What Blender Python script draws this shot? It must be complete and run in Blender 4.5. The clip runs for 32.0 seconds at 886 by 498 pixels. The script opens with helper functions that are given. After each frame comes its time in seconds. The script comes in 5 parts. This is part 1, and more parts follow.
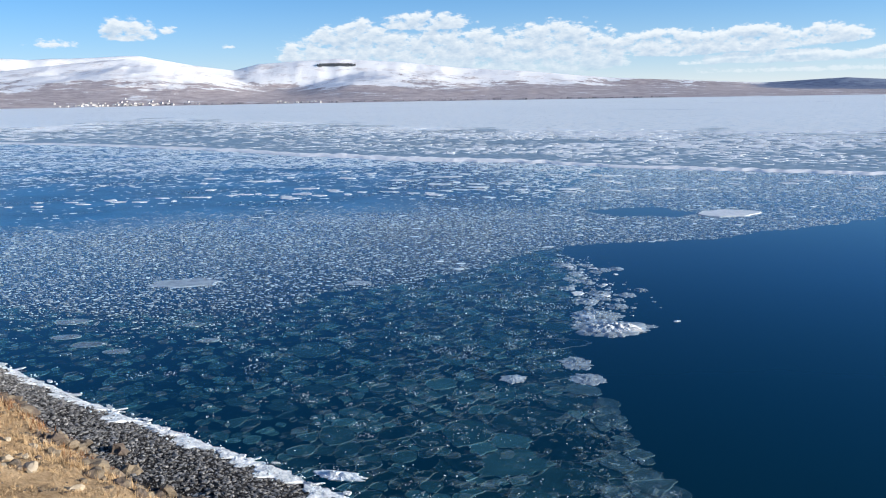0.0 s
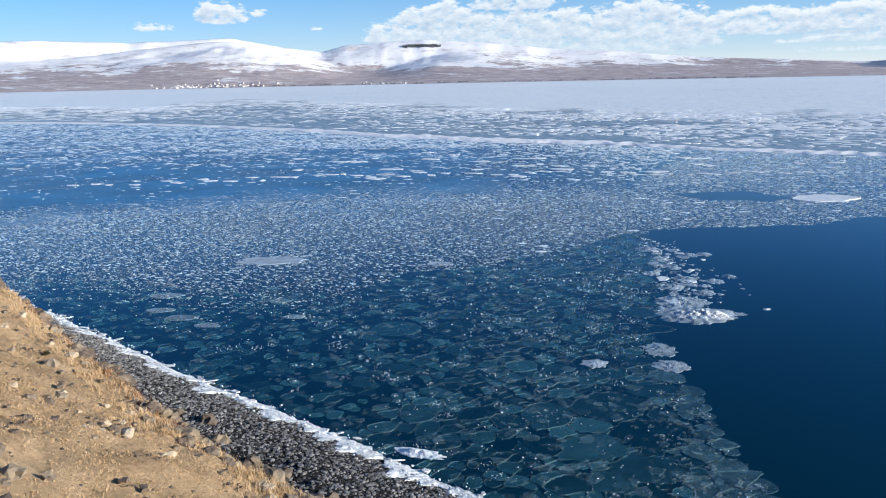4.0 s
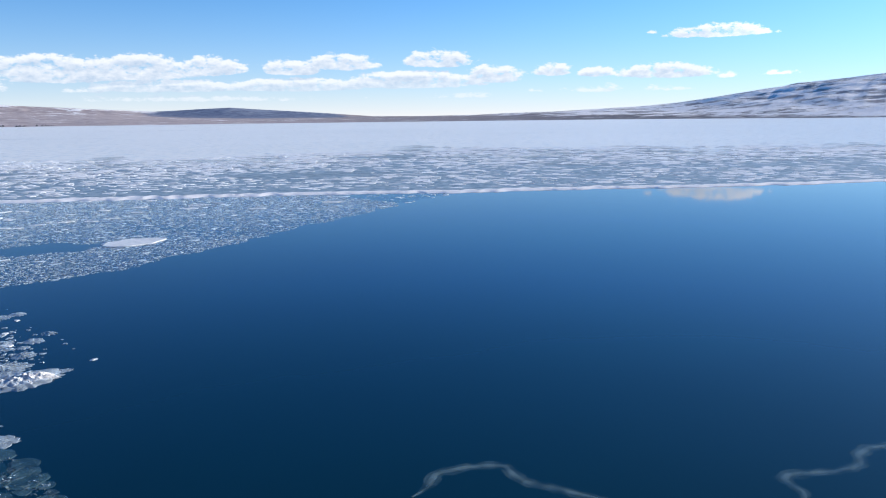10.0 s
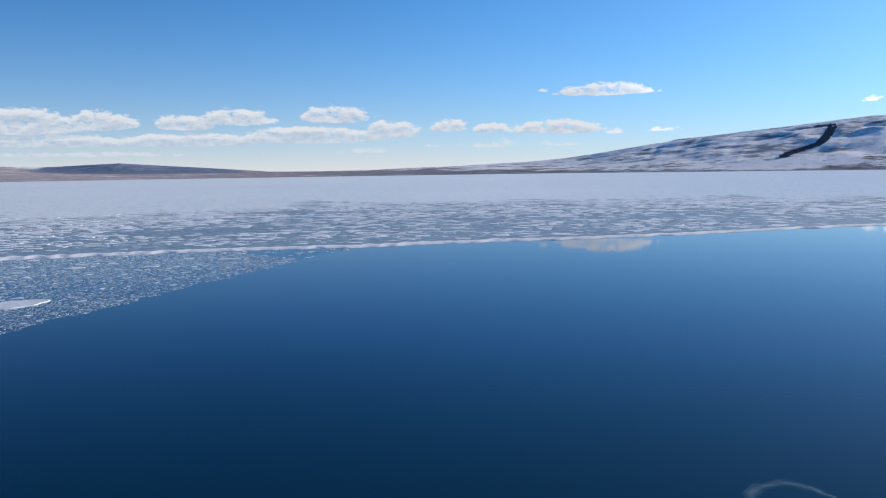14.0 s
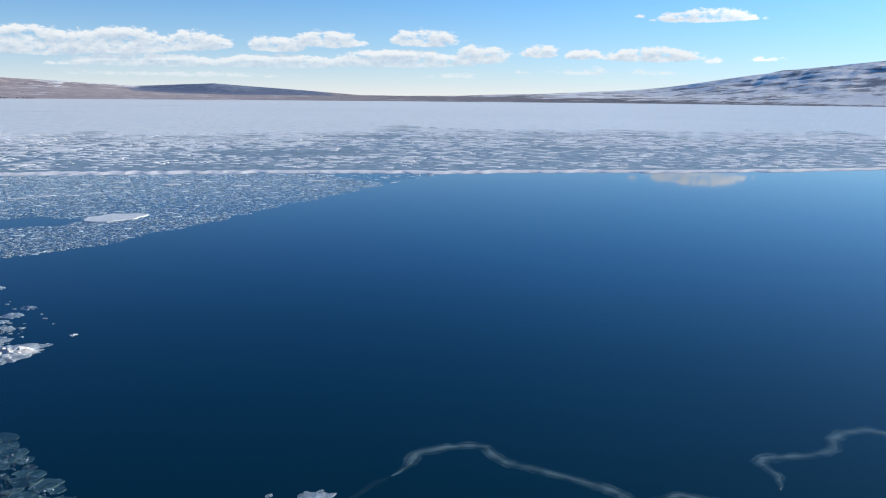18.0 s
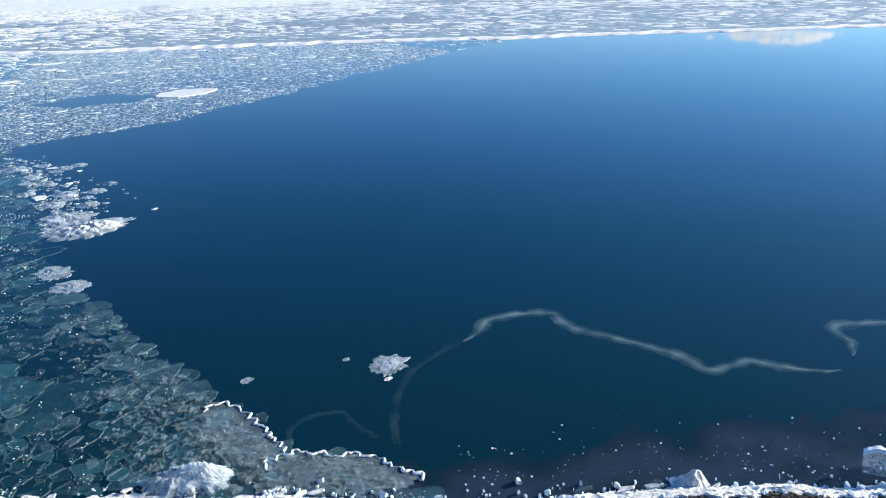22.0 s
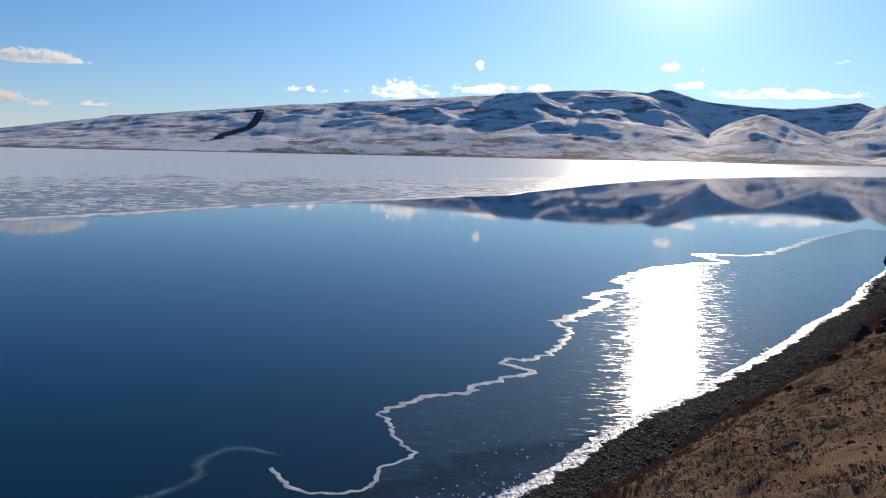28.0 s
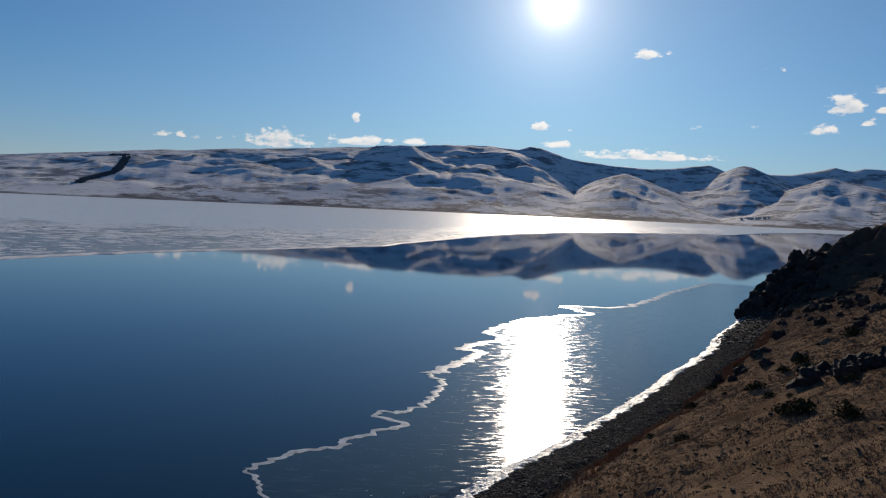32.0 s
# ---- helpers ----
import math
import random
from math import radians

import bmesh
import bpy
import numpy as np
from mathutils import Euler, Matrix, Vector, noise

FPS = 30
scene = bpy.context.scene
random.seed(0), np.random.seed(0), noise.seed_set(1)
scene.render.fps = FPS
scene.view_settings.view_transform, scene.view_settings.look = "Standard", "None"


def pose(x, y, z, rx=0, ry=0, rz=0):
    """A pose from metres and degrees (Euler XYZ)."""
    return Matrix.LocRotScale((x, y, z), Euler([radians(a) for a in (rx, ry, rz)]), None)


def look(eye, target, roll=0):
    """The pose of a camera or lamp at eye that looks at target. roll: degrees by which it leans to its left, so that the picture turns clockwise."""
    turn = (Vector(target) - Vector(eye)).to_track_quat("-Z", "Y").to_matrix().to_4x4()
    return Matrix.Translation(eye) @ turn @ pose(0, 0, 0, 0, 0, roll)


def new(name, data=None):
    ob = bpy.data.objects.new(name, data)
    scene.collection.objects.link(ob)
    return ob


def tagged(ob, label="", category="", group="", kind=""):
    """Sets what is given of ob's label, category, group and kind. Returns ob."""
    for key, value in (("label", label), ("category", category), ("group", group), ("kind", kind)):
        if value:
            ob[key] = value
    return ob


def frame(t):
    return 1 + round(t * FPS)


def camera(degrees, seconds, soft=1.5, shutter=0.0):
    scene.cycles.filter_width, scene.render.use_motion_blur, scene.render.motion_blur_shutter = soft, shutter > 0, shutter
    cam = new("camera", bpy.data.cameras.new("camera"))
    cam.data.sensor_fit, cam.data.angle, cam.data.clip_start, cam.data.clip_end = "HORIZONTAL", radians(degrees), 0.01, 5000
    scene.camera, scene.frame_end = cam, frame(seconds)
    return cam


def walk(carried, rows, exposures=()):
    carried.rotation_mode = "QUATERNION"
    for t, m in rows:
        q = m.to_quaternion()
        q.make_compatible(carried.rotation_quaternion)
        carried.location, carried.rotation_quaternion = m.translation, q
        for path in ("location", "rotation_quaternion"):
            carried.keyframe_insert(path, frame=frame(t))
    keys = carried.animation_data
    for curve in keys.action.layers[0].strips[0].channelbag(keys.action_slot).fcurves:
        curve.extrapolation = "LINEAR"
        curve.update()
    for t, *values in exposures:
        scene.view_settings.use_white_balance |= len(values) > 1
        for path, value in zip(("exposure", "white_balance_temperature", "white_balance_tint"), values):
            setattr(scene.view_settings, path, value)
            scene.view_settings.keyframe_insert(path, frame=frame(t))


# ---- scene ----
EYE = (0.0, 0.0, 18.0)
cam = camera(56.44, 32.0, soft=1.1)
# seconds, tilt, lean, heading
PATH = [
    (0.0, 79.491, 0.927, -0.172),
    (0.5, 78.747, 0.506, 2.825),
    (1.0, 77.311, 0.243, 3.838),
    (1.5, 77.086, 0.205, 4.130),
    (2.0, 77.079, 0.098, 4.851),
    (2.5, 77.083, 0.229, 4.965),
    (4.5, 78.687, 1.278, 5.723),
    (5.0, 78.920, 1.264, 5.956),
    (5.5, 79.376, 1.859, 6.705),
    (6.0, 78.674, 2.443, 0.291),
    (6.5, 78.096, 2.544, -5.181),
    (7.0, 77.957, 3.067, -8.074),
    (7.5, 77.821, 2.748, -11.912),
    (8.0, 77.691, 2.141, -16.152),
    (8.5, 77.556, 1.882, -21.302),
    (9.0, 77.317, 0.781, -32.800),
    (9.5, 78.316, 0.317, -39.070),
    (10.0, 80.862, 0.665, -40.098),
    (10.5, 83.021, 0.966, -39.771),
    (11.0, 84.509, 0.810, -38.137),
    (11.5, 85.284, 0.897, -37.078),
    (12.0, 85.336, 0.690, -37.204),
    (12.5, 85.478, 0.502, -38.411),
    (13.0, 85.535, 0.128, -44.470),
    (13.5, 84.695, 1.194, -47.029),
    (15.5, 84.394, -0.483, -46.858),
    (16.0, 83.682, -0.291, -46.939),
    (16.5, 81.762, -0.129, -45.731),
    (17.0, 79.713, -0.334, -43.660),
    (17.5, 79.566, -0.503, -41.949),
    (18.0, 79.537, -0.498, -41.043),
    (18.5, 80.540, 0.150, -40.634),
    (19.0, 80.537, 0.166, -40.470),
    (19.5, 80.467, 0.171, -38.865),
    (20.0, 78.843, 0.204, -38.513),
    (20.5, 75.358, 0.577, -38.378),
    (21.0, 72.270, 0.218, -36.689),
    (21.5, 70.806, 0.447, -35.995),
    (22.0, 70.587, 1.492, -36.676),
    (22.5, 70.343, 1.470, -38.540),
    (23.0, 70.327, 1.860, -40.242),
    (23.5, 70.276, 1.690, -42.338),
    (24.0, 70.287, 1.486, -42.895),
    (24.5, 70.661, 1.137, -43.512),
    (26.5, 77.793, -1.552, -66.989),
    (27.0, 79.468, -1.636, -73.838),
    (27.5, 81.743, -1.539, -79.041),
    (28.0, 83.237, -1.245, -84.548),
    (28.5, 84.636, -1.233, -91.221),
    (29.0, 86.714, -0.263, -96.463),
    (29.5, 88.567, -0.858, -96.980),
    (30.0, 88.777, -1.095, -97.063),
    (30.5, 88.634, -1.973, -98.087),
    (31.0, 87.404, -2.707, -97.729),
    (31.5, 87.200, -2.803, -94.800),
    (32.0, 87.065, -2.575, -93.182),
]
EXPOSURES = [
    (0.0, 0.56, 6880, 11), (4.5, 0.58, 6850, 11), (6.5, 0.57, 6850, 11), (9.0, 0.76, 6950, 13), (10.5, 0.54, 6900, 15), (13.0, 0.27, 6950, 15),
    (16.0, 0.33, 7000, 15), (17.0, 0.46, 7100, 13), (19.0, 0.50, 7100, 12), (20.0, 0.57, 7200, 12), (21.5, 1.16, 7750, 11), (24.5, 1.33, 7950, 11),
    (26.5, 0.62, 7800, 15), (27.0, 0.40, 7800, 17), (28.0, 0.02, 7900, 19), (29.5, -0.44, 8000, 18), (31.0, -0.54, 7900, 17), (32.0, -0.66, 7800, 16)]
walk(cam, [(t, pose(*EYE, rx, ry, rz)) for t, rx, ry, rz in PATH], EXPOSURES)

# ---- light ----
SUN_AZ, SUN_EL = 100.2, 13.85


def toward(az, el=0.0):
    a, e = radians(az), radians(el)
    return Vector((math.sin(a) * math.cos(e), math.cos(a) * math.cos(e), math.sin(e)))


world = bpy.data.worlds.new("sky")
scene.world = world
world.use_nodes = True
sky = world.node_tree.nodes.new("ShaderNodeTexSky")
sky.sky_type = "NISHITA"
sky.sun_disc = False
sky.sun_elevation, sky.sun_rotation = radians(SUN_EL), radians(SUN_AZ)
sky.altitude, sky.air_density, sky.dust_density, sky.ozone_density = 1900.0, 0.9, 0.3, 3.0
WNT = world.node_tree
bg = WNT.nodes["Background"]
bg.inputs[1].default_value = 0.1
lamp = bpy.data.lights.new("sun", "SUN")
lamp.energy, lamp.angle, lamp.color = 5.0, radians(0.5), (1.0, 0.96, 0.87)
sun = new("sun", lamp)
sun.matrix_world = look(toward(SUN_AZ, SUN_EL) * 100, (0, 0, 0))

# ---- materials ----


def node(nt, kind, values=None, operation="", data_type=""):
    n = nt.nodes.new("ShaderNode" + kind)
    if operation:
        n.operation = operation
    if data_type:
        n.data_type = data_type
    for key, value in (values or {}).items():
        if isinstance(value, bpy.types.NodeSocket):
            nt.links.new(value, n.inputs[key])
        else:
            n.inputs[key].default_value = value
    return n


def rgb(c):
    return (*c, 1.0) if len(c) == 3 else tuple(c)


def blank(name):
    m = bpy.data.materials.new(name)
    m.use_nodes = True
    m.node_tree.nodes.clear()
    return m, m.node_tree


def finish(nt, shader):
    node(nt, "OutputMaterial", {"Surface": shader})


def place(nt, stretch=(1, 1, 1)):
    """World position, scaled along the axes."""
    geo = node(nt, "NewGeometry")
    if tuple(stretch) == (1, 1, 1):
        return geo.outputs["Position"]
    return node(nt, "VectorMath", {0: geo.outputs["Position"], 1: stretch}, operation="MULTIPLY").outputs[0]


def noise_of(nt, where, scale, detail=4.0, rough=0.6):
    return node(nt, "TexNoise", {"Vector": where, "Scale": scale, "Detail": detail, "Roughness": rough}).outputs[0]


def span(nt, value, a, b, lo=0.0, hi=1.0):
    return node(nt, "MapRange", {"Value": value, "From Min": a, "From Max": b, "To Min": lo, "To Max": hi}).outputs[0]


def blend(nt, fac, a, b):
    n = node(nt, "Mix", data_type="RGBA")
    for slot, v in ((0, fac), (6, a), (7, b)):
        if isinstance(v, bpy.types.NodeSocket):
            nt.links.new(v, n.inputs[slot])
        else:
            n.inputs[slot].default_value = v if slot == 0 else rgb(v)
    return n.outputs[2]


def calc(nt, op, a, b=0.0):
    return node(nt, "Math", {0: a, 1: b}, operation=op).outputs[0]


def relief(nt, height, strength, distance):
    return node(nt, "Bump", {"Height": height, "Strength": strength, "Distance": distance}).outputs[0]


# the sky: clear air, a pale haze low down, the glow round the sun, and the clouds
# each cloud: bearing, height of its flat base, half width, height above the base, thickness
BANK, PUFF, WISP = 3.4, 2.6, 1.1
CLOUDS = (
    (-20.1, 4.05, 2.0, 1.27, PUFF), (-17.8, 4.29, 0.81, 0.58, WISP), (-24.3, 3.4, 1.82, 0.82, WISP), (-14.0, 3.34, 0.63, 0.39, WISP), (-5.5, 2.53, 4.47, 1.99, BANK), (1.1, 2.23, 5.03, 2.14, BANK),
    (7.7, 2.14, 4.42, 2.55, BANK), (-5.6, 3.7, 2.97, 1.58, PUFF), (-0.9, 4.63, 3.57, 1.1, PUFF), (12.6, 3.01, 1.82, 0.81, PUFF), (8.4, 2.97, 3.0, 1.52, PUFF), (15.3, 2.72, 3.84, 1.29, BANK),
    (20.1, 2.88, 3.18, 1.26, BANK), (24.8, 3.07, 2.59, 1.15, PUFF), (17.5, 1.8, 2.9, 0.46, WISP), (22.0, 1.93, 4.56, 0.6, BANK), (30.1, 1.98, 4.29, 0.69, BANK), (30.0, 3.08, 2.25, 0.96, PUFF),
    (33.3, 3.39, 2.71, 1.03, PUFF), (39.8, 3.55, 2.82, 1.07, PUFF), (38.0, 2.18, 4.35, 0.9, BANK), (43.6, 2.5, 2.26, 1.1, PUFF), (41.3, 1.3, 3.04, 0.49, WISP), (47.6, 2.82, 1.45, 0.85, PUFF),
    (50.4, 2.66, 1.51, 0.61, PUFF), (55.0, 2.55, 3.65, 0.89, PUFF), (58.9, 2.34, 1.5, 0.48, WISP), (50.4, 1.59, 3.1, 0.54, WISP), (55.1, 1.59, 2.47, 0.43, WISP), (58.1, 5.01, 3.69, 0.74, PUFF),
    (54.0, 5.21, 0.6, 0.26, WISP), (46.3, 1.63, 0.72, 0.38, WISP), (23.9, 1.23, 11.24, 0.51, WISP), (61.6, 2.42, 1.81, 0.38, WISP), (74.3, 3.83, 0.81, 0.45, PUFF), (75.5, 3.88, 0.46, 0.49, PUFF),
    (76.4, 3.83, 0.52, 0.49, WISP), (77.9, 3.86, 0.47, 0.43, WISP), (82.0, 3.77, 3.27, 1.34, PUFF), (87.4, 4.13, 2.93, 0.86, PUFF), (91.0, 4.25, 1.04, 0.55, PUFF), (94.3, 4.38, 3.05, 0.45, WISP),
    (87.0, 5.65, 0.4, 0.92, PUFF), (99.6, 5.62, 0.78, 0.76, PUFF), (101.6, 5.52, 0.39, 0.34, WISP), (98.0, 5.77, 0.57, 0.28, WISP), (100.8, 4.46, 1.35, 0.55, PUFF), (106.7, 3.86, 6.43, 0.72, PUFF),
    (106.4, 10.51, 1.18, 0.85, PUFF), (108.0, 10.68, 0.58, 0.42, WISP), (113.9, 9.69, 0.63, 0.42, WISP), (115.1, 9.52, 0.35, 0.38, WISP), (110.3, 5.87, 1.01, 0.37, WISP),
    (113.3, 5.96, 0.88, 0.39, WISP), (117.5, 5.71, 1.22, 0.77, PUFF), (118.8, 7.11, 1.45, 1.61, PUFF), (120.0, 6.2, 0.71, 0.53, PUFF), (120.9, 6.93, 0.76, 0.56, PUFF), (121.8, 8.21, 1.88, 1.22, PUFF),
    (122.7, 7.34, 1.21, 0.67, PUFF), (125.0, 8.47, 1.64, 0.83, PUFF), (114.6, 7.89, 0.33, 0.45, WISP), (-37.0, 3.6, 3.5, 0.5, PUFF))


def paint_sky(nt, clear, out):
    way = node(nt, "TexCoord").outputs["Generated"]
    x, y, z = node(nt, "SeparateXYZ", {0: way}).outputs
    deg = 180 / math.pi
    az = calc(nt, "MULTIPLY", calc(nt, "ARCTAN2", x, y), deg)
    el = calc(nt, "MULTIPLY", calc(nt, "ARCSINE", z), deg)
    spot = node(nt, "CombineXYZ", {0: az, 1: el}).outputs[0]

    def body_at(at):
        """How thick the cloud is in that direction: lumps heaped on a flat base."""
        best = None
        for a, e, w, h, weight in CLOUDS:
            w, h = (1.4 * w, 1.25 * h) if weight > 3 else (1.15 * w, 1.1 * h) if a < 70 else (1.1 * w, 1.05 * h)
            weight *= 1.0 if a < 70 else 0.55
            v = node(nt, "VectorMath", {0: at, 1: (1 / w, 1 / h, 0), 2: (-a / w, -e / h, 0)}, operation="MULTIPLY_ADD").outputs[0]
            v = node(nt, "VectorMath", {0: v, 1: node(nt, "VectorMath", {0: v, 1: (-1, -3.2, 0)}, operation="MULTIPLY").outputs[0]}, operation="MAXIMUM").outputs[0]
            d = calc(nt, "MULTIPLY_ADD", node(nt, "VectorMath", {0: v}, operation="LENGTH").outputs["Value"], -weight)
            d.node.inputs[2].default_value = weight
            best = d if best is None else calc(nt, "MAXIMUM", best, d)
        best = calc(nt, "MINIMUM", best, 1.0)
        lumps = node(nt, "VectorMath", {0: at, 1: (0.75, 1.5, 1.0)}, operation="MULTIPLY").outputs[0]
        wisps = noise_of(nt, lumps, 1.1, 9.0, 0.6)
        heaps = node(nt, "TexVoronoi", {"Vector": lumps, "Scale": 1.9, "Detail": 3.0, "Roughness": 0.6}).outputs["Distance"]
        rough = calc(nt, "ADD", calc(nt, "MULTIPLY", calc(nt, "SUBTRACT", wisps, 0.5), 2.2), calc(nt, "MULTIPLY", calc(nt, "SUBTRACT", 0.44, heaps), 0.5))
        return calc(nt, "ADD", best, rough)

    body = body_at(spot)
    over = body_at(node(nt, "VectorMath", {0: spot, 1: (0.12, 0.34, 0.0)}, operation="ADD").outputs[0])
    cover = node(nt, "MapRange", {"Value": body, "From Min": 0.1, "From Max": 0.62})
    cover.interpolation_type = "SMOOTHSTEP"
    cover = calc(nt, "MULTIPLY", cover.outputs[0], span(nt, el, 0.5, 2.6, 0.25, 0.97))
    deep = span(nt, over, 0.05, 1.2)
    toward_sun = node(nt, "VectorMath", {0: way, 1: tuple(toward(SUN_AZ, SUN_EL))}, operation="DOT_PRODUCT").outputs["Value"]
    tone = blend(nt, deep, (5.8, 6.5, 7.2), (3.2, 4.35, 5.8))
    tone = node(nt, "VectorMath", {0: tone, "Scale": span(nt, toward_sun, 0.72, 1.0, 1.0, 2.3)}, operation="SCALE")
    haze = calc(nt, "MULTIPLY", calc(nt, "POWER", 2.718, calc(nt, "MULTIPLY", calc(nt, "ABSOLUTE", el), -0.20)), 0.96)
    air = node(nt, "VectorMath", {0: clear, 1: (0.17, 0.78, 1.20)}, operation="MULTIPLY").outputs[0]
    col = blend(nt, haze, air, blend(nt, calc(nt, "POWER", haze, 0.7), (2.35, 4.25, 6.45), (5.9, 6.2, 6.5)))
    glow = 0.0
    col = node(nt, "VectorMath", {0: node(nt, "VectorMath", {0: (0.6, 1.0, 1.25), "Scale": calc(nt, "MULTIPLY", calc(nt, "POWER", calc(nt, "MAXIMUM", toward_sun, 0.0), 4.0), 1.5)}, operation="SCALE").outputs[0], 1: col}, operation="ADD").outputs[0]
    for power, much in ((14.0, 1.2), (90.0, 1.4), (400.0, 5.0), (3000.0, 12.0), (26000.0, 400.0)):
        glow = calc(nt, "ADD", calc(nt, "MULTIPLY", calc(nt, "POWER", calc(nt, "MAXIMUM", toward_sun, 0.0), power), much), glow)
    col = node(nt, "VectorMath", {0: col, 1: glow}, operation="ADD").outputs[0]
    nt.links.new(blend(nt, cover, col, tone.outputs[0]), out)


paint_sky(WNT, sky.outputs[0], bg.inputs[0])


def mottled(name, dark, light, scale, rough=0.8, tint=None, tint_scale=0.1, grain=20.0, bump=0.4, depth=0.03, per_piece=0.0, spec=0.3, shift=0.0):
    """Two tones broken up at two scales, with fine relief."""
    m, nt = blank(name)
    w = place(nt)
    big, fine = noise_of(nt, w, scale), noise_of(nt, w, grain, 5.0, 0.7)
    f = span(nt, calc(nt, "ADD", calc(nt, "MULTIPLY", big, 0.65), calc(nt, "MULTIPLY", fine, 0.35)), 0.36 + shift, 0.64 + shift)
    if per_piece:
        isle = node(nt, "NewGeometry").outputs["Random Per Island"]
        own = node(nt, "ObjectInfo").outputs["Random"]
        r = calc(nt, "FRACT", calc(nt, "ADD", isle, own))
        f = calc(nt, "ADD", calc(nt, "MULTIPLY", f, 1 - per_piece), calc(nt, "MULTIPLY", r, per_piece))
    col = blend(nt, f, dark, light)
    if tint:
        col = blend(nt, span(nt, noise_of(nt, w, tint_scale, 3.0), 0.45, 0.62), col, tint)
    p = node(nt, "BsdfPrincipled", {"Base Color": col, "Roughness": rough, "Specular IOR Level": spec, "Normal": relief(nt, fine, bump, depth)})
    finish(nt, p.outputs[0])
    return m


def clear_ice(name, tone, lo, hi, scale, rough=0.25, grain=14.0, per_piece=0.5, bump=0.25, frost=0.0, power=1.0, spec=0.3, out=None):
    """Ice that lets the dark water show through, more or less frosted."""
    m, nt = blank(name)
    w = place(nt)
    big, fine = noise_of(nt, w, scale, 3.0), noise_of(nt, w, grain, 6.0, 0.75)
    isle = node(nt, "NewGeometry").outputs["Random Per Island"]
    own = node(nt, "ObjectInfo").outputs["Random"]
    r = calc(nt, "FRACT", calc(nt, "ADD", isle, own))
    f = calc(nt, "ADD", span(nt, big, 0.35, 0.65, 0, 0.6), span(nt, fine, 0.4, 0.7, 0, 0.4))
    f = calc(nt, "ADD", calc(nt, "MULTIPLY", f, 1 - per_piece), calc(nt, "MULTIPLY", r, per_piece))
    a = span(nt, calc(nt, "POWER", f, power), 0.0, 1.0, lo, hi)
    if frost:
        a = calc(nt, "MAXIMUM", a, span(nt, noise_of(nt, w, grain * 0.6, 7.0, 0.8), 0.58, 0.7, 0.0, frost))
    if out:
        off = node(nt, "VectorMath", {0: w}, operation="LENGTH").outputs["Value"]
        west = span(nt, node(nt, "SeparateXYZ", {0: w}).outputs[0], 25.0, -15.0, 0.2, 1.0)
        a = calc(nt, "MULTIPLY", calc(nt, "MULTIPLY", a, west), span(nt, off, *out))
    p = node(nt, "BsdfPrincipled", {"Base Color": rgb(tone), "Roughness": rough, "IOR": 1.31, "Specular IOR Level": spec, "Normal": relief(nt, fine, bump, 0.02)})
    t = node(nt, "BsdfTransparent")
    s = node(nt, "MixShader", {0: a, 1: t.outputs[0], 2: p.outputs[0]})
    finish(nt, s.outputs[0])
    return m


def water_material():
    m, nt = blank("lake water")
    w = place(nt)
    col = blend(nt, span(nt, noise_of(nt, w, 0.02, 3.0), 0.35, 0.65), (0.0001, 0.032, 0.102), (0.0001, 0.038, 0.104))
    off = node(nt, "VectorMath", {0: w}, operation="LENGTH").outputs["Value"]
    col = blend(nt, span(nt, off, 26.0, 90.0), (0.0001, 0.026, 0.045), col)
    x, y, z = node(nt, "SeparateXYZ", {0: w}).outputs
    # the sunward side's brightness is put into the colour: dimmer west, brighter east
    sunward_tone = node(nt, "VectorMath", {0: col, "Scale": span(nt, calc(nt, "ADD", x, calc(nt, "MULTIPLY", noise_of(nt, w, 0.03), 30.0)), 20.0, 85.0, 0.78, 1.4)}, operation="SCALE").outputs[0]
    breeze = calc(nt, "MULTIPLY", span(nt, x, 22.0, 0.0), span(nt, y, 75.0, 105.0))
    still = relief(nt, noise_of(nt, w, 0.5, 2.0), 0.02, 0.05)
    n = node(nt, "Bump", {"Height": noise_of(nt, place(nt, (0.7, 1.3, 1)), 1.3, 3.0), "Strength": calc(nt, "MULTIPLY", breeze, 0.4), "Distance": 0.22, "Normal": still}).outputs[0]
    p = node(nt, "BsdfPrincipled", {"Base Color": sunward_tone, "Roughness": span(nt, breeze, 0.0, 1.0, 0.03, 0.14), "IOR": 1.333, "Specular IOR Level": 0.11, "Normal": n})
    finish(nt, p.outputs[0])
    return m


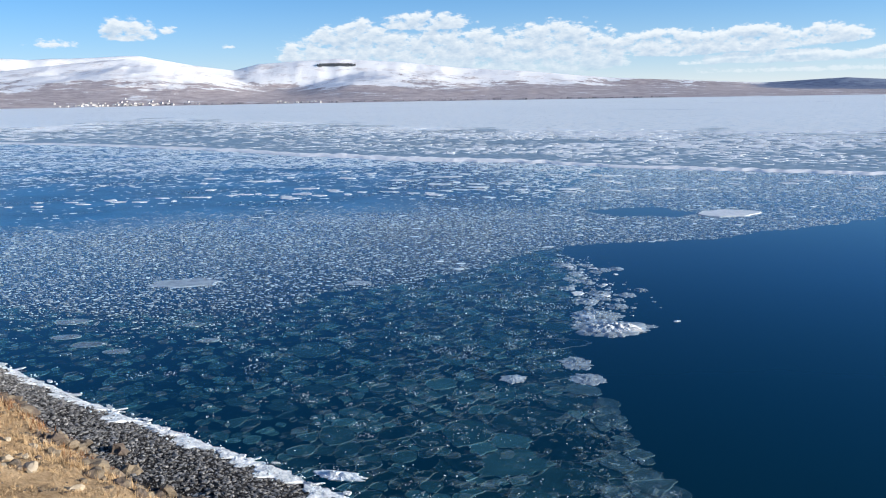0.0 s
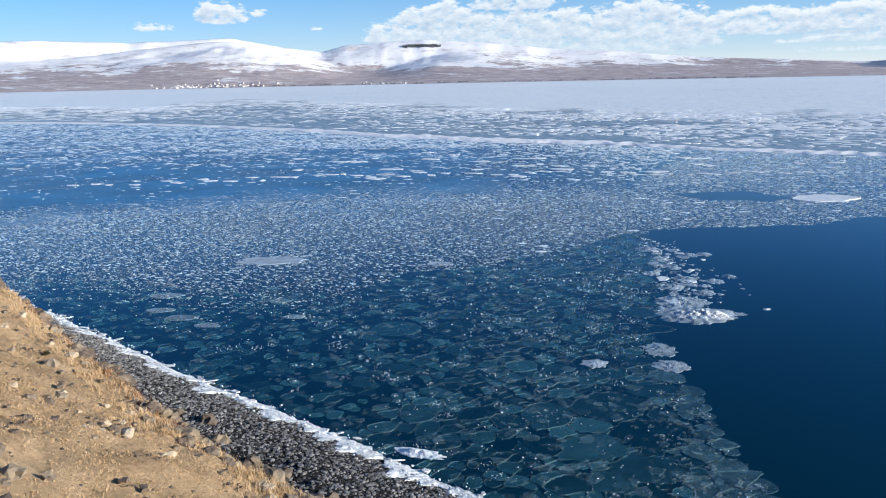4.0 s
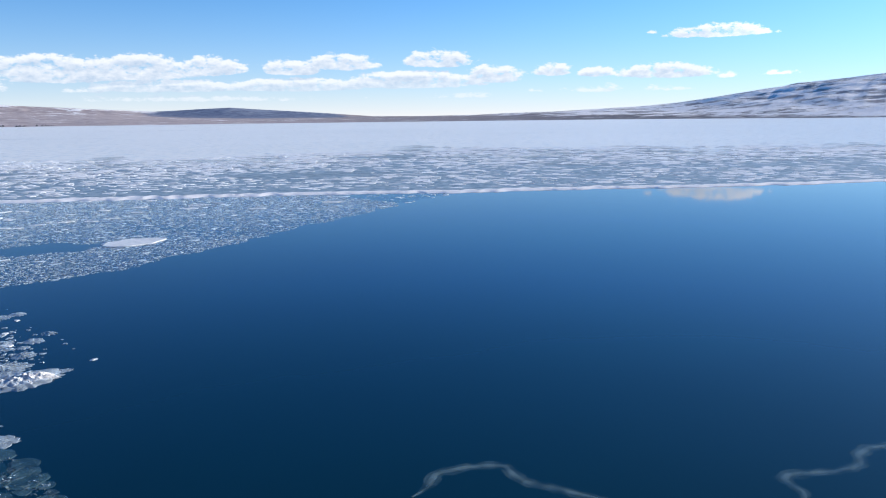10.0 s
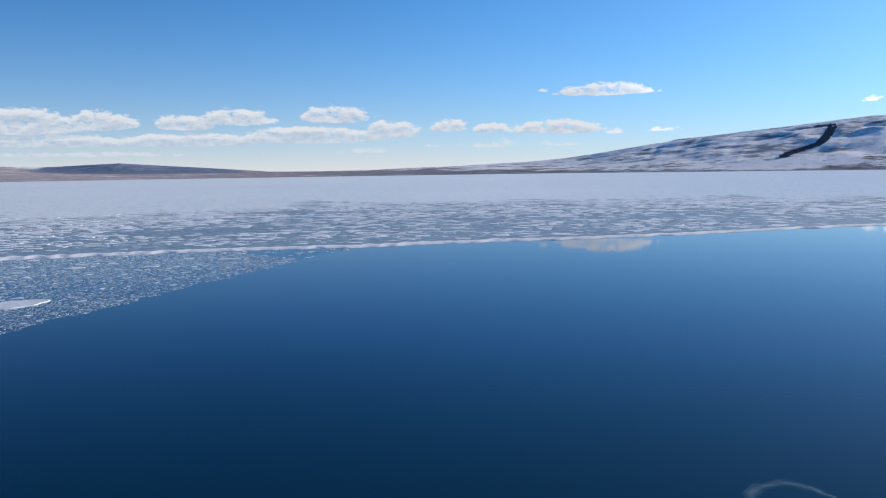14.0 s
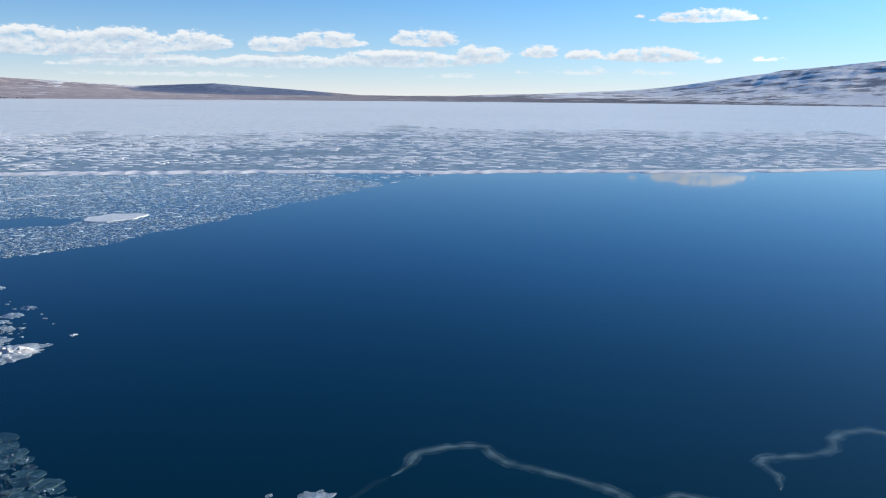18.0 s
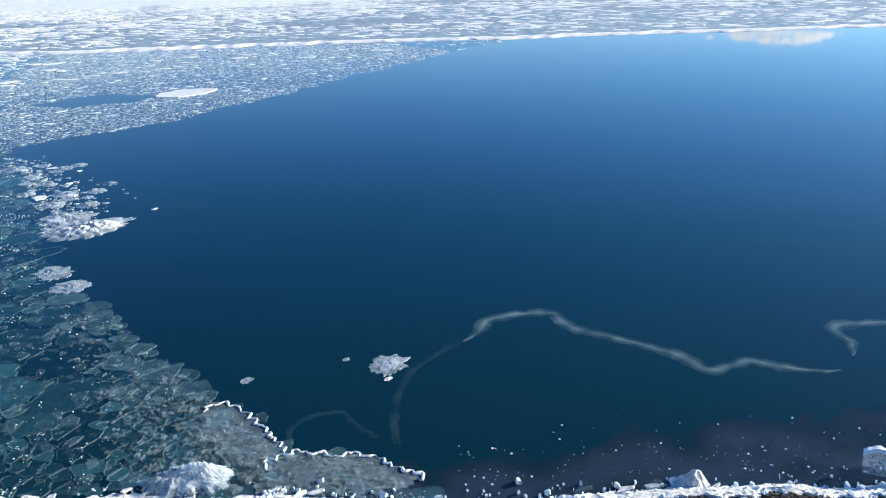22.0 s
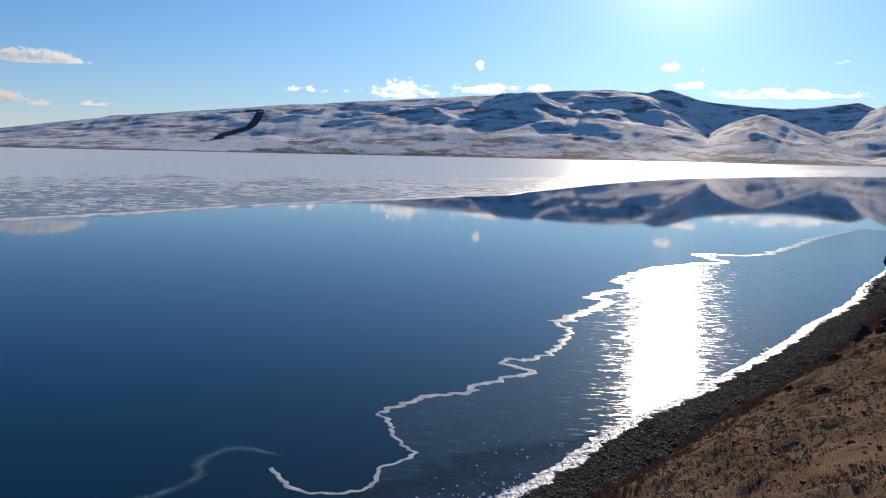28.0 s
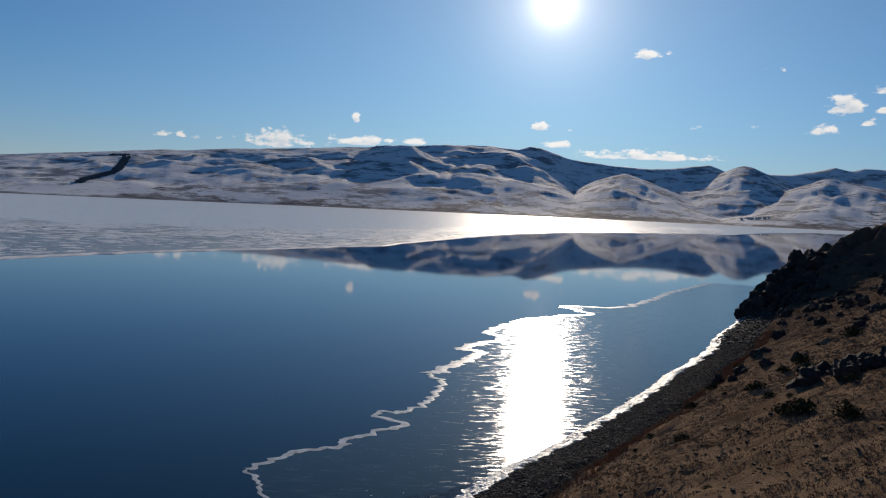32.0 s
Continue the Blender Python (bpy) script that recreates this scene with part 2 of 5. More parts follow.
def hill_material():
    """Snow above, bare ground below, with wind-blown patches between: brown on the north shore, dark with backlit shade
    in the colour on the east.
    """
    m, nt = blank("snowy far hills")
    geo = node(nt, "NewGeometry")
    w = geo.outputs["Position"]
    x, y, z = node(nt, "SeparateXYZ", {0: w}).outputs
    reach = node(nt, "VectorMath", {0: w}, operation="LENGTH").outputs["Value"]
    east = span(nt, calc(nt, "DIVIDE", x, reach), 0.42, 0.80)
    big = noise_of(nt, place(nt, (1, 1, 2.0)), 0.0032, 6.0, 0.62)
    fine = noise_of(nt, place(nt, (1, 1, 3.0)), 0.02, 8.0, 0.72)
    steep = node(nt, "SeparateXYZ", {0: geo.outputs["Normal"]}).outputs[2]
    uneven = calc(nt, "ADD", calc(nt, "MULTIPLY", calc(nt, "SUBTRACT", big, 0.5), 260.0), calc(nt, "MULTIPLY", calc(nt, "SUBTRACT", fine, 0.5), 170.0))
    uneven = calc(nt, "ADD", uneven, calc(nt, "MULTIPLY", calc(nt, "SUBTRACT", steep, 0.97), 160.0))
    level = calc(nt, "ADD", z, calc(nt, "MULTIPLY", uneven, span(nt, z, 0.0, 45.0, 0.12, 1.0)))
    level = calc(nt, "SUBTRACT", level, calc(nt, "SUBTRACT", span(nt, east, 0.0, 1.0, 82.0, 7.0), span(nt, calc(nt, "DIVIDE", y, reach), 0.34, 0.1, 0.0, -3.0)))
    snow = span(nt, level, -4.0, 8.0)
    blown = noise_of(nt, place(nt, (1, 1, 5.0)), 0.006, 10.0, 0.76)
    bare = span(nt, calc(nt, "ADD", blown, calc(nt, "MULTIPLY", east, 0.03)), 0.53, 0.60)
    snow = calc(nt, "MULTIPLY", snow, calc(nt, "SUBTRACT", 1.0, calc(nt, "MULTIPLY", bare, span(nt, east, 0.0, 1.0, 0.5, 0.8))))
    snow = calc(nt, "MAXIMUM", snow, span(nt, blown, 0.43, 0.385, 0.0, 0.85))
    mix_ = span(nt, fine, 0.35, 0.65)
    # ground tones are lifted for distance haze; the eastern ones also carry shade
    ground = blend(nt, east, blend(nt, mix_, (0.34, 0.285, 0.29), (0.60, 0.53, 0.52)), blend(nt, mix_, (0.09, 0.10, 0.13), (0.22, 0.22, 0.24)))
    # a wooded patch; its blue is distance haze mixed into the colour
    off_wood = node(nt, "VectorMath", {0: w, 1: (2110.0, 4140.0, 60.0)}, operation="DISTANCE").outputs["Value"]
    hazy_wood = span(nt, calc(nt, "ADD", off_wood, calc(nt, "MULTIPLY", calc(nt, "SUBTRACT", blown, 0.5), 500.0)), 560.0, 480.0, 0.0, 0.9)
    col = blend(nt, hazy_wood, blend(nt, snow, ground, (0.92, 0.92, 0.92)), blend(nt, mix_, (0.10, 0.15, 0.25), (0.20, 0.26, 0.36)))
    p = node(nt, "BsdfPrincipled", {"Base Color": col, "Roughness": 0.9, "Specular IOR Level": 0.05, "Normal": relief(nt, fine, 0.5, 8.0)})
    finish(nt, p.outputs[0])
    return m


def far_ice_material():
    m, nt = blank("far lake ice")
    w = place(nt)
    a, b = noise_of(nt, w, 0.004, 5.0, 0.65), noise_of(nt, w, 0.25, 5.0, 0.7)
    col = blend(nt, span(nt, a, 0.35, 0.68), (0.88, 0.89, 0.85), (0.96, 0.96, 0.92))
    col = blend(nt, span(nt, b, 0.40, 0.62, 0.0, 0.35), col, (0.90, 0.92, 0.88))
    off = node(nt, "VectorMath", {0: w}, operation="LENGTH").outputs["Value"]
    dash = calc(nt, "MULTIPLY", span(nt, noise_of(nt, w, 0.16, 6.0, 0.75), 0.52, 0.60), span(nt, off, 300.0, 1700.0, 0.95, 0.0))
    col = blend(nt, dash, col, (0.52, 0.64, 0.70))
    # greyer towards the sunward east: backlit dimness painted into the ice's albedo
    backlit_east = span(nt, calc(nt, "DIVIDE", node(nt, "SeparateXYZ", {0: w}).outputs[0], off), 0.78, 0.97, 0.0, 0.7)
    col = blend(nt, backlit_east, col, blend(nt, span(nt, b, 0.4, 0.6), (0.50, 0.56, 0.60), (0.78, 0.80, 0.80)))
    dark = span(nt, noise_of(nt, place(nt, (0.25, 1.6, 1)), 0.006, 6.0, 0.7), 0.66, 0.72, 0.0, 0.35)
    col = blend(nt, dark, col, (0.25, 0.32, 0.42))
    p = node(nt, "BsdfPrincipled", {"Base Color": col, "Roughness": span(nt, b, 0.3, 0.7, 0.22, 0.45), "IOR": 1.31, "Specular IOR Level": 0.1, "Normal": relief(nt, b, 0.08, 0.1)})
    finish(nt, p.outputs[0])
    return m


def thin_ice_material(name, tone, amount, rough, grain):
    """A new skin of ice: almost clear, but rougher than the open water."""
    m, nt = blank(name)
    w = place(nt)
    fine = noise_of(nt, w, grain, 5.0, 0.7)
    fade = node(nt, "Attribute")
    fade.attribute_name = "fade"
    thick = span(nt, calc(nt, "SUBTRACT", noise_of(nt, w, 0.35, 4.0), calc(nt, "MULTIPLY", fade.outputs["Fac"], 0.35)), 0.15, 0.5)
    a = calc(nt, "MULTIPLY", thick, amount)
    p = node(nt, "BsdfPrincipled", {"Base Color": rgb(tone), "Roughness": 0.5, "Specular IOR Level": 0.0})
    t = node(nt, "BsdfTransparent")
    s = node(nt, "MixShader", {0: a, 1: t.outputs[0], 2: p.outputs[0]})
    g = node(nt, "BsdfGlossy", {"Color": (1, 1, 1, 1), "Roughness": rough, "Normal": relief(nt, fine, 0.06, 0.02)})
    g.distribution = "BECKMANN"
    fr = node(nt, "Fresnel", {"IOR": 1.31})
    s = node(nt, "MixShader", {0: calc(nt, "MULTIPLY", calc(nt, "MULTIPLY", fr.outputs[0], thick), 0.6), 1: s.outputs[0], 2: g.outputs[0]})
    finish(nt, s.outputs[0])
    return m


def young_ice_material():
    """Clear new ice over dark water: smooth sheets with frosted, rougher streaks."""
    m, nt = blank("thin new ice")
    w = place(nt)
    fine = noise_of(nt, place(nt, (1.8, 0.6, 1.0)), 3.0, 5.0, 0.7)
    fleck = span(nt, noise_of(nt, place(nt, (1.5, 0.4, 1.0)), 1.1, 8.0, 0.78), 0.50, 0.62)
    col = blend(nt, calc(nt, "MULTIPLY", fleck, 0.35), (0.0002, 0.020, 0.032), (0.10, 0.14, 0.18))
    g = node(nt, "BsdfGlossy", {"Color": (0.85, 0.85, 0.85, 1), "Roughness": span(nt, fleck, 0.0, 1.0, 0.165, 0.30), "Normal": relief(nt, fine, 0.05, 0.02)})
    g.distribution = "BECKMANN"
    d = node(nt, "BsdfDiffuse", {"Color": col})
    s = node(nt, "MixShader", {0: node(nt, "Fresnel", {"IOR": 1.3}).outputs[0], 1: d.outputs[0], 2: g.outputs[0]})
    finish(nt, s.outputs[0])
    return m


def turf_material():
    """Dry grassland: straw on one stretch, rust-brown heath with backlit shade in its colour farther along the shore.
    """
    m, nt = blank("dry grass ground")
    w = place(nt)
    big, fine = noise_of(nt, w, 0.35), noise_of(nt, w, 3.0, 5.0, 0.7)
    f = span(nt, calc(nt, "ADD", calc(nt, "MULTIPLY", big, 0.6), calc(nt, "MULTIPLY", fine, 0.4)), 0.36, 0.64)
    f = calc(nt, "ADD", calc(nt, "MULTIPLY", f, 0.7), span(nt, noise_of(nt, w, 9.0, 6.0, 0.8), 0.38, 0.62, 0.0, 0.3))
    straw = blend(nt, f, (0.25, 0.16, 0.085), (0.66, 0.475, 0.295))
    # browner than the straw, and darkened so the colour holds the backlit shade
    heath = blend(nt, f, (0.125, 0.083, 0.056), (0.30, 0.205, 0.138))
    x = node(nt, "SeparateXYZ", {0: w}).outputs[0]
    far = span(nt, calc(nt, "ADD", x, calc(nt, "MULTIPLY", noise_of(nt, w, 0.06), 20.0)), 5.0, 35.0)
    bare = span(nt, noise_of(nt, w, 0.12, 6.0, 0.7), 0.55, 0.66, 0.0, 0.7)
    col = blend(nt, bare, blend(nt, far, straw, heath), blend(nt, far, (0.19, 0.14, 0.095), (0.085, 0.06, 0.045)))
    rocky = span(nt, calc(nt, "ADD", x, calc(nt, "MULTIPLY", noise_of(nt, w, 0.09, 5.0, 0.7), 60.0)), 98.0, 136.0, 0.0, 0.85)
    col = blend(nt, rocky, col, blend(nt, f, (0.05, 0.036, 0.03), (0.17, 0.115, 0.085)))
    p = node(nt, "BsdfPrincipled", {"Base Color": col, "Roughness": 0.95, "Specular IOR Level": 0.0, "Normal": relief(nt, calc(nt, "ADD", fine, noise_of(nt, w, 11.0, 5.0, 0.75)), 1.0, 0.11)})
    finish(nt, p.outputs[0])
    return m


def rough_rim_material():
    """Frozen-in rubble near the sheet's rim: blue-grey between pale flecks, thinning out away from the rim."""
    m, nt = blank("blue-grey rim ice")
    w = place(nt)
    fade = node(nt, "Attribute")
    fade.attribute_name = "fade"
    much = calc(nt, "SUBTRACT", calc(nt, "ADD", 0.72, calc(nt, "MULTIPLY", calc(nt, "SUBTRACT", noise_of(nt, w, 0.018, 5.0, 0.65), 0.5), 1.1)), calc(nt, "MULTIPLY", fade.outputs["Fac"], 0.7))
    a = span(nt, much, 0.05, 0.5, 0.0, 0.92)
    col = blend(nt, span(nt, noise_of(nt, w, 0.35, 5.0, 0.7), 0.38, 0.62), (0.13, 0.24, 0.33), (0.42, 0.53, 0.60))
    p = node(nt, "BsdfPrincipled", {"Base Color": col, "Roughness": 0.5, "Specular IOR Level": 0.25})
    s = node(nt, "MixShader", {0: a, 1: node(nt, "BsdfTransparent").outputs[0], 2: p.outputs[0]})
    finish(nt, s.outputs[0])
    return m


WATER = water_material()
HILLS = hill_material()
FAR_ICE = far_ice_material()
WHITE_ICE = mottled("white ice", (0.55, 0.63, 0.69), (0.88, 0.92, 0.94), 1.2, 0.55, grain=9.0, bump=0.6, depth=0.05, spec=0.2)
PANCAKE = mottled("pancake ice", (0.40, 0.55, 0.65), (0.90, 0.97, 0.99), 0.8, 0.5, grain=6.0, per_piece=0.6, spec=0.15)
BRASH = clear_ice("brash ice", (0.70, 0.86, 0.95), 0.02, 0.88, 0.08, grain=3.0, per_piece=0.85, power=1.9, spec=0.12)
DRIFTING = clear_ice("grey drifting ice", (0.62, 0.78, 0.90), 0.08, 0.66, 1.4, grain=7.0, per_piece=0.3, frost=0.85, spec=0.2)
THIN_PALE = clear_ice("thin pale ice", (0.50, 0.64, 0.74), 0.14, 0.6, 0.9, grain=5.0, per_piece=0.4, frost=0.6, spec=0.2)
SHARD = clear_ice("thin ice shards", (0.42, 0.60, 0.68), 0.0, 0.26, 1.2, grain=9.0, per_piece=0.7, rough=0.4, power=1.5, spec=0.15)
CORNER = clear_ice("scalloped shore ice", (0.48, 0.64, 0.74), 0.05, 0.30, 1.6, grain=9.0, per_piece=0.1, frost=0.55)
FLOE = clear_ice("clear floe ice", (0.11, 0.41, 0.52), 0.0, 0.27, 0.7, grain=6.0, per_piece=0.7, frost=0.34, power=1.8, spec=0.15)
EDGE_FLOE = clear_ice("frosted edge floe ice", (0.22, 0.48, 0.58), 0.03, 0.31, 1.2, grain=7.0, per_piece=0.4, frost=0.6, power=1.6, spec=0.15)
RIM = clear_ice("frosted rim ice", (0.38, 0.60, 0.70), 0.0, 0.15, 0.6, grain=9.0, per_piece=0.6, rough=0.45, power=1.5, spec=0.2)
PALE = clear_ice("pale lobed ice", (0.63, 0.78, 0.90), 0.25, 0.7, 0.7, grain=4.0, per_piece=0.2, rough=0.45, frost=0.95)
SLUSH = clear_ice("slush", (0.05, 0.28, 0.57), 0.38, 0.85, 0.05, grain=1.5, per_piece=0.0, rough=0.35, spec=0.1, out=(78.0, 140.0, 0.12, 1.0))
CHIP = mottled("ice chips", (0.42, 0.56, 0.70), (0.80, 0.91, 0.99), 2.0, 0.5, grain=15.0, spec=0.2)
FAINT = clear_ice("faint foam line", (0.40, 0.64, 0.70), 0.0, 0.045, 0.9, grain=7.0, per_piece=0.0, rough=0.4)
HALO = clear_ice("milky crack margin", (0.42, 0.70, 0.76), 0.0, 0.13, 0.9, grain=5.0, per_piece=0.0, rough=0.4)
LEAD = mottled("refrozen lead", (0.16, 0.22, 0.30), (0.34, 0.42, 0.50), 0.02, 0.6, grain=0.3, spec=0.1)
FROTH = clear_ice("white froth ice", (0.80, 0.85, 0.88), 0.45, 0.98, 0.9, grain=7.0, per_piece=0.0, rough=0.3)
SKIN = young_ice_material()
SHORE_SKIN = thin_ice_material("grey shore ice", (0.022, 0.044, 0.075), 0.8, 0.16, 4.0)
CRACK = clear_ice("refrozen crack", (0.50, 0.76, 0.83), 0.02, 0.2, 0.9, grain=7.0, per_piece=0.0, rough=0.4)
DRIFT = mottled("drifted snow", (0.82, 0.84, 0.86), (0.95, 0.95, 0.95), 0.3, 0.7, grain=2.0, bump=0.4, depth=0.05, spec=0.2)
FOOT = mottled("ice foot", (0.36, 0.42, 0.46), (0.93, 0.94, 0.95), 1.8, 0.5, grain=7.0, bump=1.0, depth=0.10, spec=0.25)
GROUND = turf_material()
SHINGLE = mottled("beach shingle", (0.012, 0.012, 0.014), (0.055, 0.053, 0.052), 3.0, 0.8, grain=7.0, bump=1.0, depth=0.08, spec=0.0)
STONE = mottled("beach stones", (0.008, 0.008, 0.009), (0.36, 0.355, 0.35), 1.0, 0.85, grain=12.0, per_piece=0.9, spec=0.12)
# a darker copy of the beach stones: backlit shade put into the colour
BACKLIT_STONE = mottled("backlit beach stones", (0.004, 0.004, 0.005), (0.14, 0.138, 0.135), 1.0, 0.9, grain=12.0, per_piece=0.9, spec=0.04)
ROCK = mottled("weathered rock", (0.05, 0.042, 0.038), (0.22, 0.17, 0.135), 0.8, 0.9, tint=(0.27, 0.22, 0.16), tint_scale=0.6, grain=6.0, bump=0.9, depth=0.08, per_piece=0.25, spec=0.2)
LICHEN_ROCK = mottled("lichened rock", (0.26, 0.20, 0.14), (0.60, 0.51, 0.39), 1.5, 0.9, grain=8.0, bump=0.9, depth=0.06, per_piece=0.3, spec=0.1)
DARK_ROCK = mottled("dark basalt", (0.020, 0.018, 0.018), (0.085, 0.07, 0.062), 0.5, 0.9, grain=3.0, bump=1.0, depth=0.15, per_piece=0.3, spec=0.2)
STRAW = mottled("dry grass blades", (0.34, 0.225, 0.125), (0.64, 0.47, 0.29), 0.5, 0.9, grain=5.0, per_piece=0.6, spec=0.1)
# heath brown, darkened to match the backlit ground below it
SHADED_HEATH = mottled("brown heath blades with backlit shade", (0.13, 0.087, 0.057), (0.32, 0.215, 0.143), 0.5, 0.9, grain=5.0, per_piece=0.6, spec=0.1)
RAFT = mottled("rafted white floes", (0.70, 0.75, 0.78), (0.96, 0.97, 0.97), 0.8, 0.55, grain=3.0, per_piece=0.6, spec=0.12)
RIM_SHEET = rough_rim_material()
RUST = mottled("rust-brown dry shrub", (0.15, 0.068, 0.038), (0.36, 0.18, 0.095), 0.8, 0.9, grain=6.0, per_piece=0.6, spec=0.1)
SHRUB = mottled("dark shrub leaves", (0.020, 0.022, 0.012), (0.075, 0.07, 0.035), 0.8, 0.9, grain=6.0, per_piece=0.6, spec=0.1)
WOOD = mottled("shrub twigs", (0.04, 0.03, 0.02), (0.10, 0.08, 0.06), 2.0, 0.9, grain=20.0)
# paler than near pines would be: the haze of distance is in this colour
PINE = mottled("distant pine wood", (0.09, 0.095, 0.105), (0.15, 0.155, 0.16), 0.02, 0.9, grain=0.1, per_piece=0.5, spec=0.1)
HOUSE_WALL = mottled("limewashed wall", (0.55, 0.52, 0.48), (0.82, 0.80, 0.76), 0.05, 0.9, grain=0.5, per_piece=0.5)
HOUSE_ROOF = mottled("tin roof", (0.25, 0.22, 0.22), (0.6, 0.6, 0.62), 0.05, 0.6, grain=0.5, per_piece=0.6)


# ---- shapes ----


def smooth01(t):
    t = min(1.0, max(0.0, t))
    return t * t * (3 - 2 * t)


def lerp_table(x, xs, ys):
    return float(np.interp(x, xs, ys))


def mesh_object(name, verts, faces, material, parent=None, label="", smooth=False):
    me = bpy.data.meshes.new(name)
    me.from_pydata([tuple(v) for v in verts], [], faces)
    me.materials.append(material)
    if smooth:
        me.shade_smooth()
    ob = new(name, me)
    if parent:
        ob.parent = parent
    if label:
        tagged(ob, label)
    return ob


def part(name, bm, material, parent, label=""):
    me = bpy.data.meshes.new(name)
    bm.to_mesh(me)
    bm.free()
    me.materials.append(material)
    ob = new(name, me)
    ob.parent = parent
    if label:
        tagged(ob, label)
    return ob


def share(name, me, parent, m):
    """One more object on a mesh that is already there."""
    ob = new(name, me)
    ob.parent = parent
    ob.matrix_basis = m
    return ob


def face_up(ob):
    if ob.data.polygons[0].normal.z < 0:
        ob.data.flip_normals()
    return ob


def grid_mesh(name, rows, material, smooth=True):
    """A sheet through rows of points, all rows of one length."""
    n, k = len(rows), len(rows[0])
    verts = [p for row in rows for p in row]
    faces = [(i * k + j, i * k + j + 1, (i + 1) * k + j + 1, (i + 1) * k + j) for i in range(n - 1) for j in range(k - 1)]
    return face_up(mesh_object(name, verts, faces, material, smooth=smooth))


def fbm(x, y, z=0.0, octaves=4):
    return noise.fractal(Vector((x, y, z)), 1.0, 2.0, octaves)


def slab(verts, faces, ring, z0, z1, inset=0.0, tilt=(0.0, 0.0)):
    """Adds a flat piece of ice with a chamfered top edge to lists of points and faces."""
    n, base = len(ring), len(verts)
    cx, cy = sum(p[0] for p in ring) / n, sum(p[1] for p in ring) / n
    for x, y in ring:
        verts.append((x, y, z0))
    for x, y in ring:
        k = 1.0 - inset
        verts.append((cx + (x - cx) * k, cy + (y - cy) * k, z1 + (x - cx) * tilt[0] + (y - cy) * tilt[1]))
    faces.append(tuple(base + n + i for i in range(n)))
    for i in range(n):
        j = (i + 1) % n
        faces.append((base + i, base + j, base + n + j, base + n + i))


def blob_ring(rng, x, y, rx, ry, turn=0.0, n=8, rough=0.25):
    out, c, s = [], math.cos(turn), math.sin(turn)
    for i in range(n):
        a = 2 * math.pi * (i + rng.uniform(-0.25, 0.25)) / n
        k = 1 + rng.uniform(-rough, rough)
        px, py = rx * k * math.cos(a), ry * k * math.sin(a)
        out.append((x + px * c - py * s, y + px * s + py * c))
    return out


def soften(ring, times=1):
    for _ in range(times):
        out = []
        for i, p in enumerate(ring):
            q = ring[(i + 1) % len(ring)]
            out += [(p[0] * 0.75 + q[0] * 0.25, p[1] * 0.75 + q[1] * 0.25), (p[0] * 0.25 + q[0] * 0.75, p[1] * 0.25 + q[1] * 0.75)]
        ring = out
    return ring


# ---- plan of the lake, in metres round the camera's foot ----
E_U = Vector((math.sin(radians(122.0)), math.cos(radians(122.0))))   # along the shore
E_V = Vector((-E_U.y, E_U.x))                                       # out on the lake
SHORE_U = (-260, -150, -73, -45, -21, 1, 10, 24, 35, 50, 71, 110, 155, 166, 185, 260, 420)
SHORE_V = (62, 46, 32.4, 29.3, 27.4, 24.1, 23.8, 22.9, 22.6, 22.7, 21.8, 21.7, 24.1, 24.8, 20.0, -30.0, -140.0)
RIDGE_AZ = (-60, -31.7, -25, -17.8, -10.1, -2.3, 5.3, 12.5, 21.1, 41.1, 56.4, 64, 72.8, 81.3, 89.1, 93, 96, 99.7, 104, 112.7, 117.4, 150)
RIDGE_R = (700, 461, 394, 328, 269, 236, 226, 209, 202, 198, 214, 230, 266, 301, 356, 443, 534, 662, 784, 1036, 1663, 2600)
SMOOTH_AZ = (-60, -34, -25, -19.5, -14, -6, 1.5, 21, 41, 67, 90, 150)
SMOOTH_R = (800, 740, 590, 740, 610, 470, 385, 330, 390, 415, 430, 500)
EDGE_Y = (20.9, 22.4, 24.2, 26.5, 30.7, 31.7, 34, 37, 40, 44.6, 49.6, 55, 59, 70, 90, 96.6)
EDGE_X = (14.4, 14.2, 13.8, 11.3, 11.2, 10.2, 9.8, 9.7, 9.5, 10.3, 8.3, 8.4, 9.0, 11.0, 12.7, 14.3)
LEAD_X = (14.3, 21, 32, 41, 52.6, 67, 82, 108, 128, 140)
LEAD_Y = (96.6, 98.5, 100.6, 105, 110.5, 119, 125, 139, 146, 148)
BRASH_AZ = (-60, -31.8, -22.3, -12.6, -8.5, -2.5, 1.5, 6.5, 9)
BRASH_R = (92, 87, 74, 71, 76, 79, 84, 95, 97)
BLUE_AZ = (-60, -35.4, -25.4, -14.2, -2.4, 7.2, 12)
BLUE_R = (140, 142, 138, 143, 143, 144, 215)


def shore_v(u):
    return lerp_table(u, SHORE_U, SHORE_V) + 0.35 * noise.noise(Vector((u * 0.35, 3.1, 0))) + 0.5 * noise.noise(Vector((u * 0.09, 7.7, 0)))


def from_uv(u, v):
    p = E_U * u + E_V * v
    return p.x, p.y


def to_uv(x, y):
    return x * E_U.x + y * E_U.y, x * E_V.x + y * E_V.y


def bearing(x, y):
    return math.degrees(math.atan2(x, y)), math.hypot(x, y)


def on_ring(az, r):
    return r * math.sin(radians(az)), r * math.cos(radians(az))


def ridge_r(az):
    return lerp_table(az, RIDGE_AZ, RIDGE_R) * (1 + 0.012 * noise.noise(Vector((az * 0.9, 0, 4))))


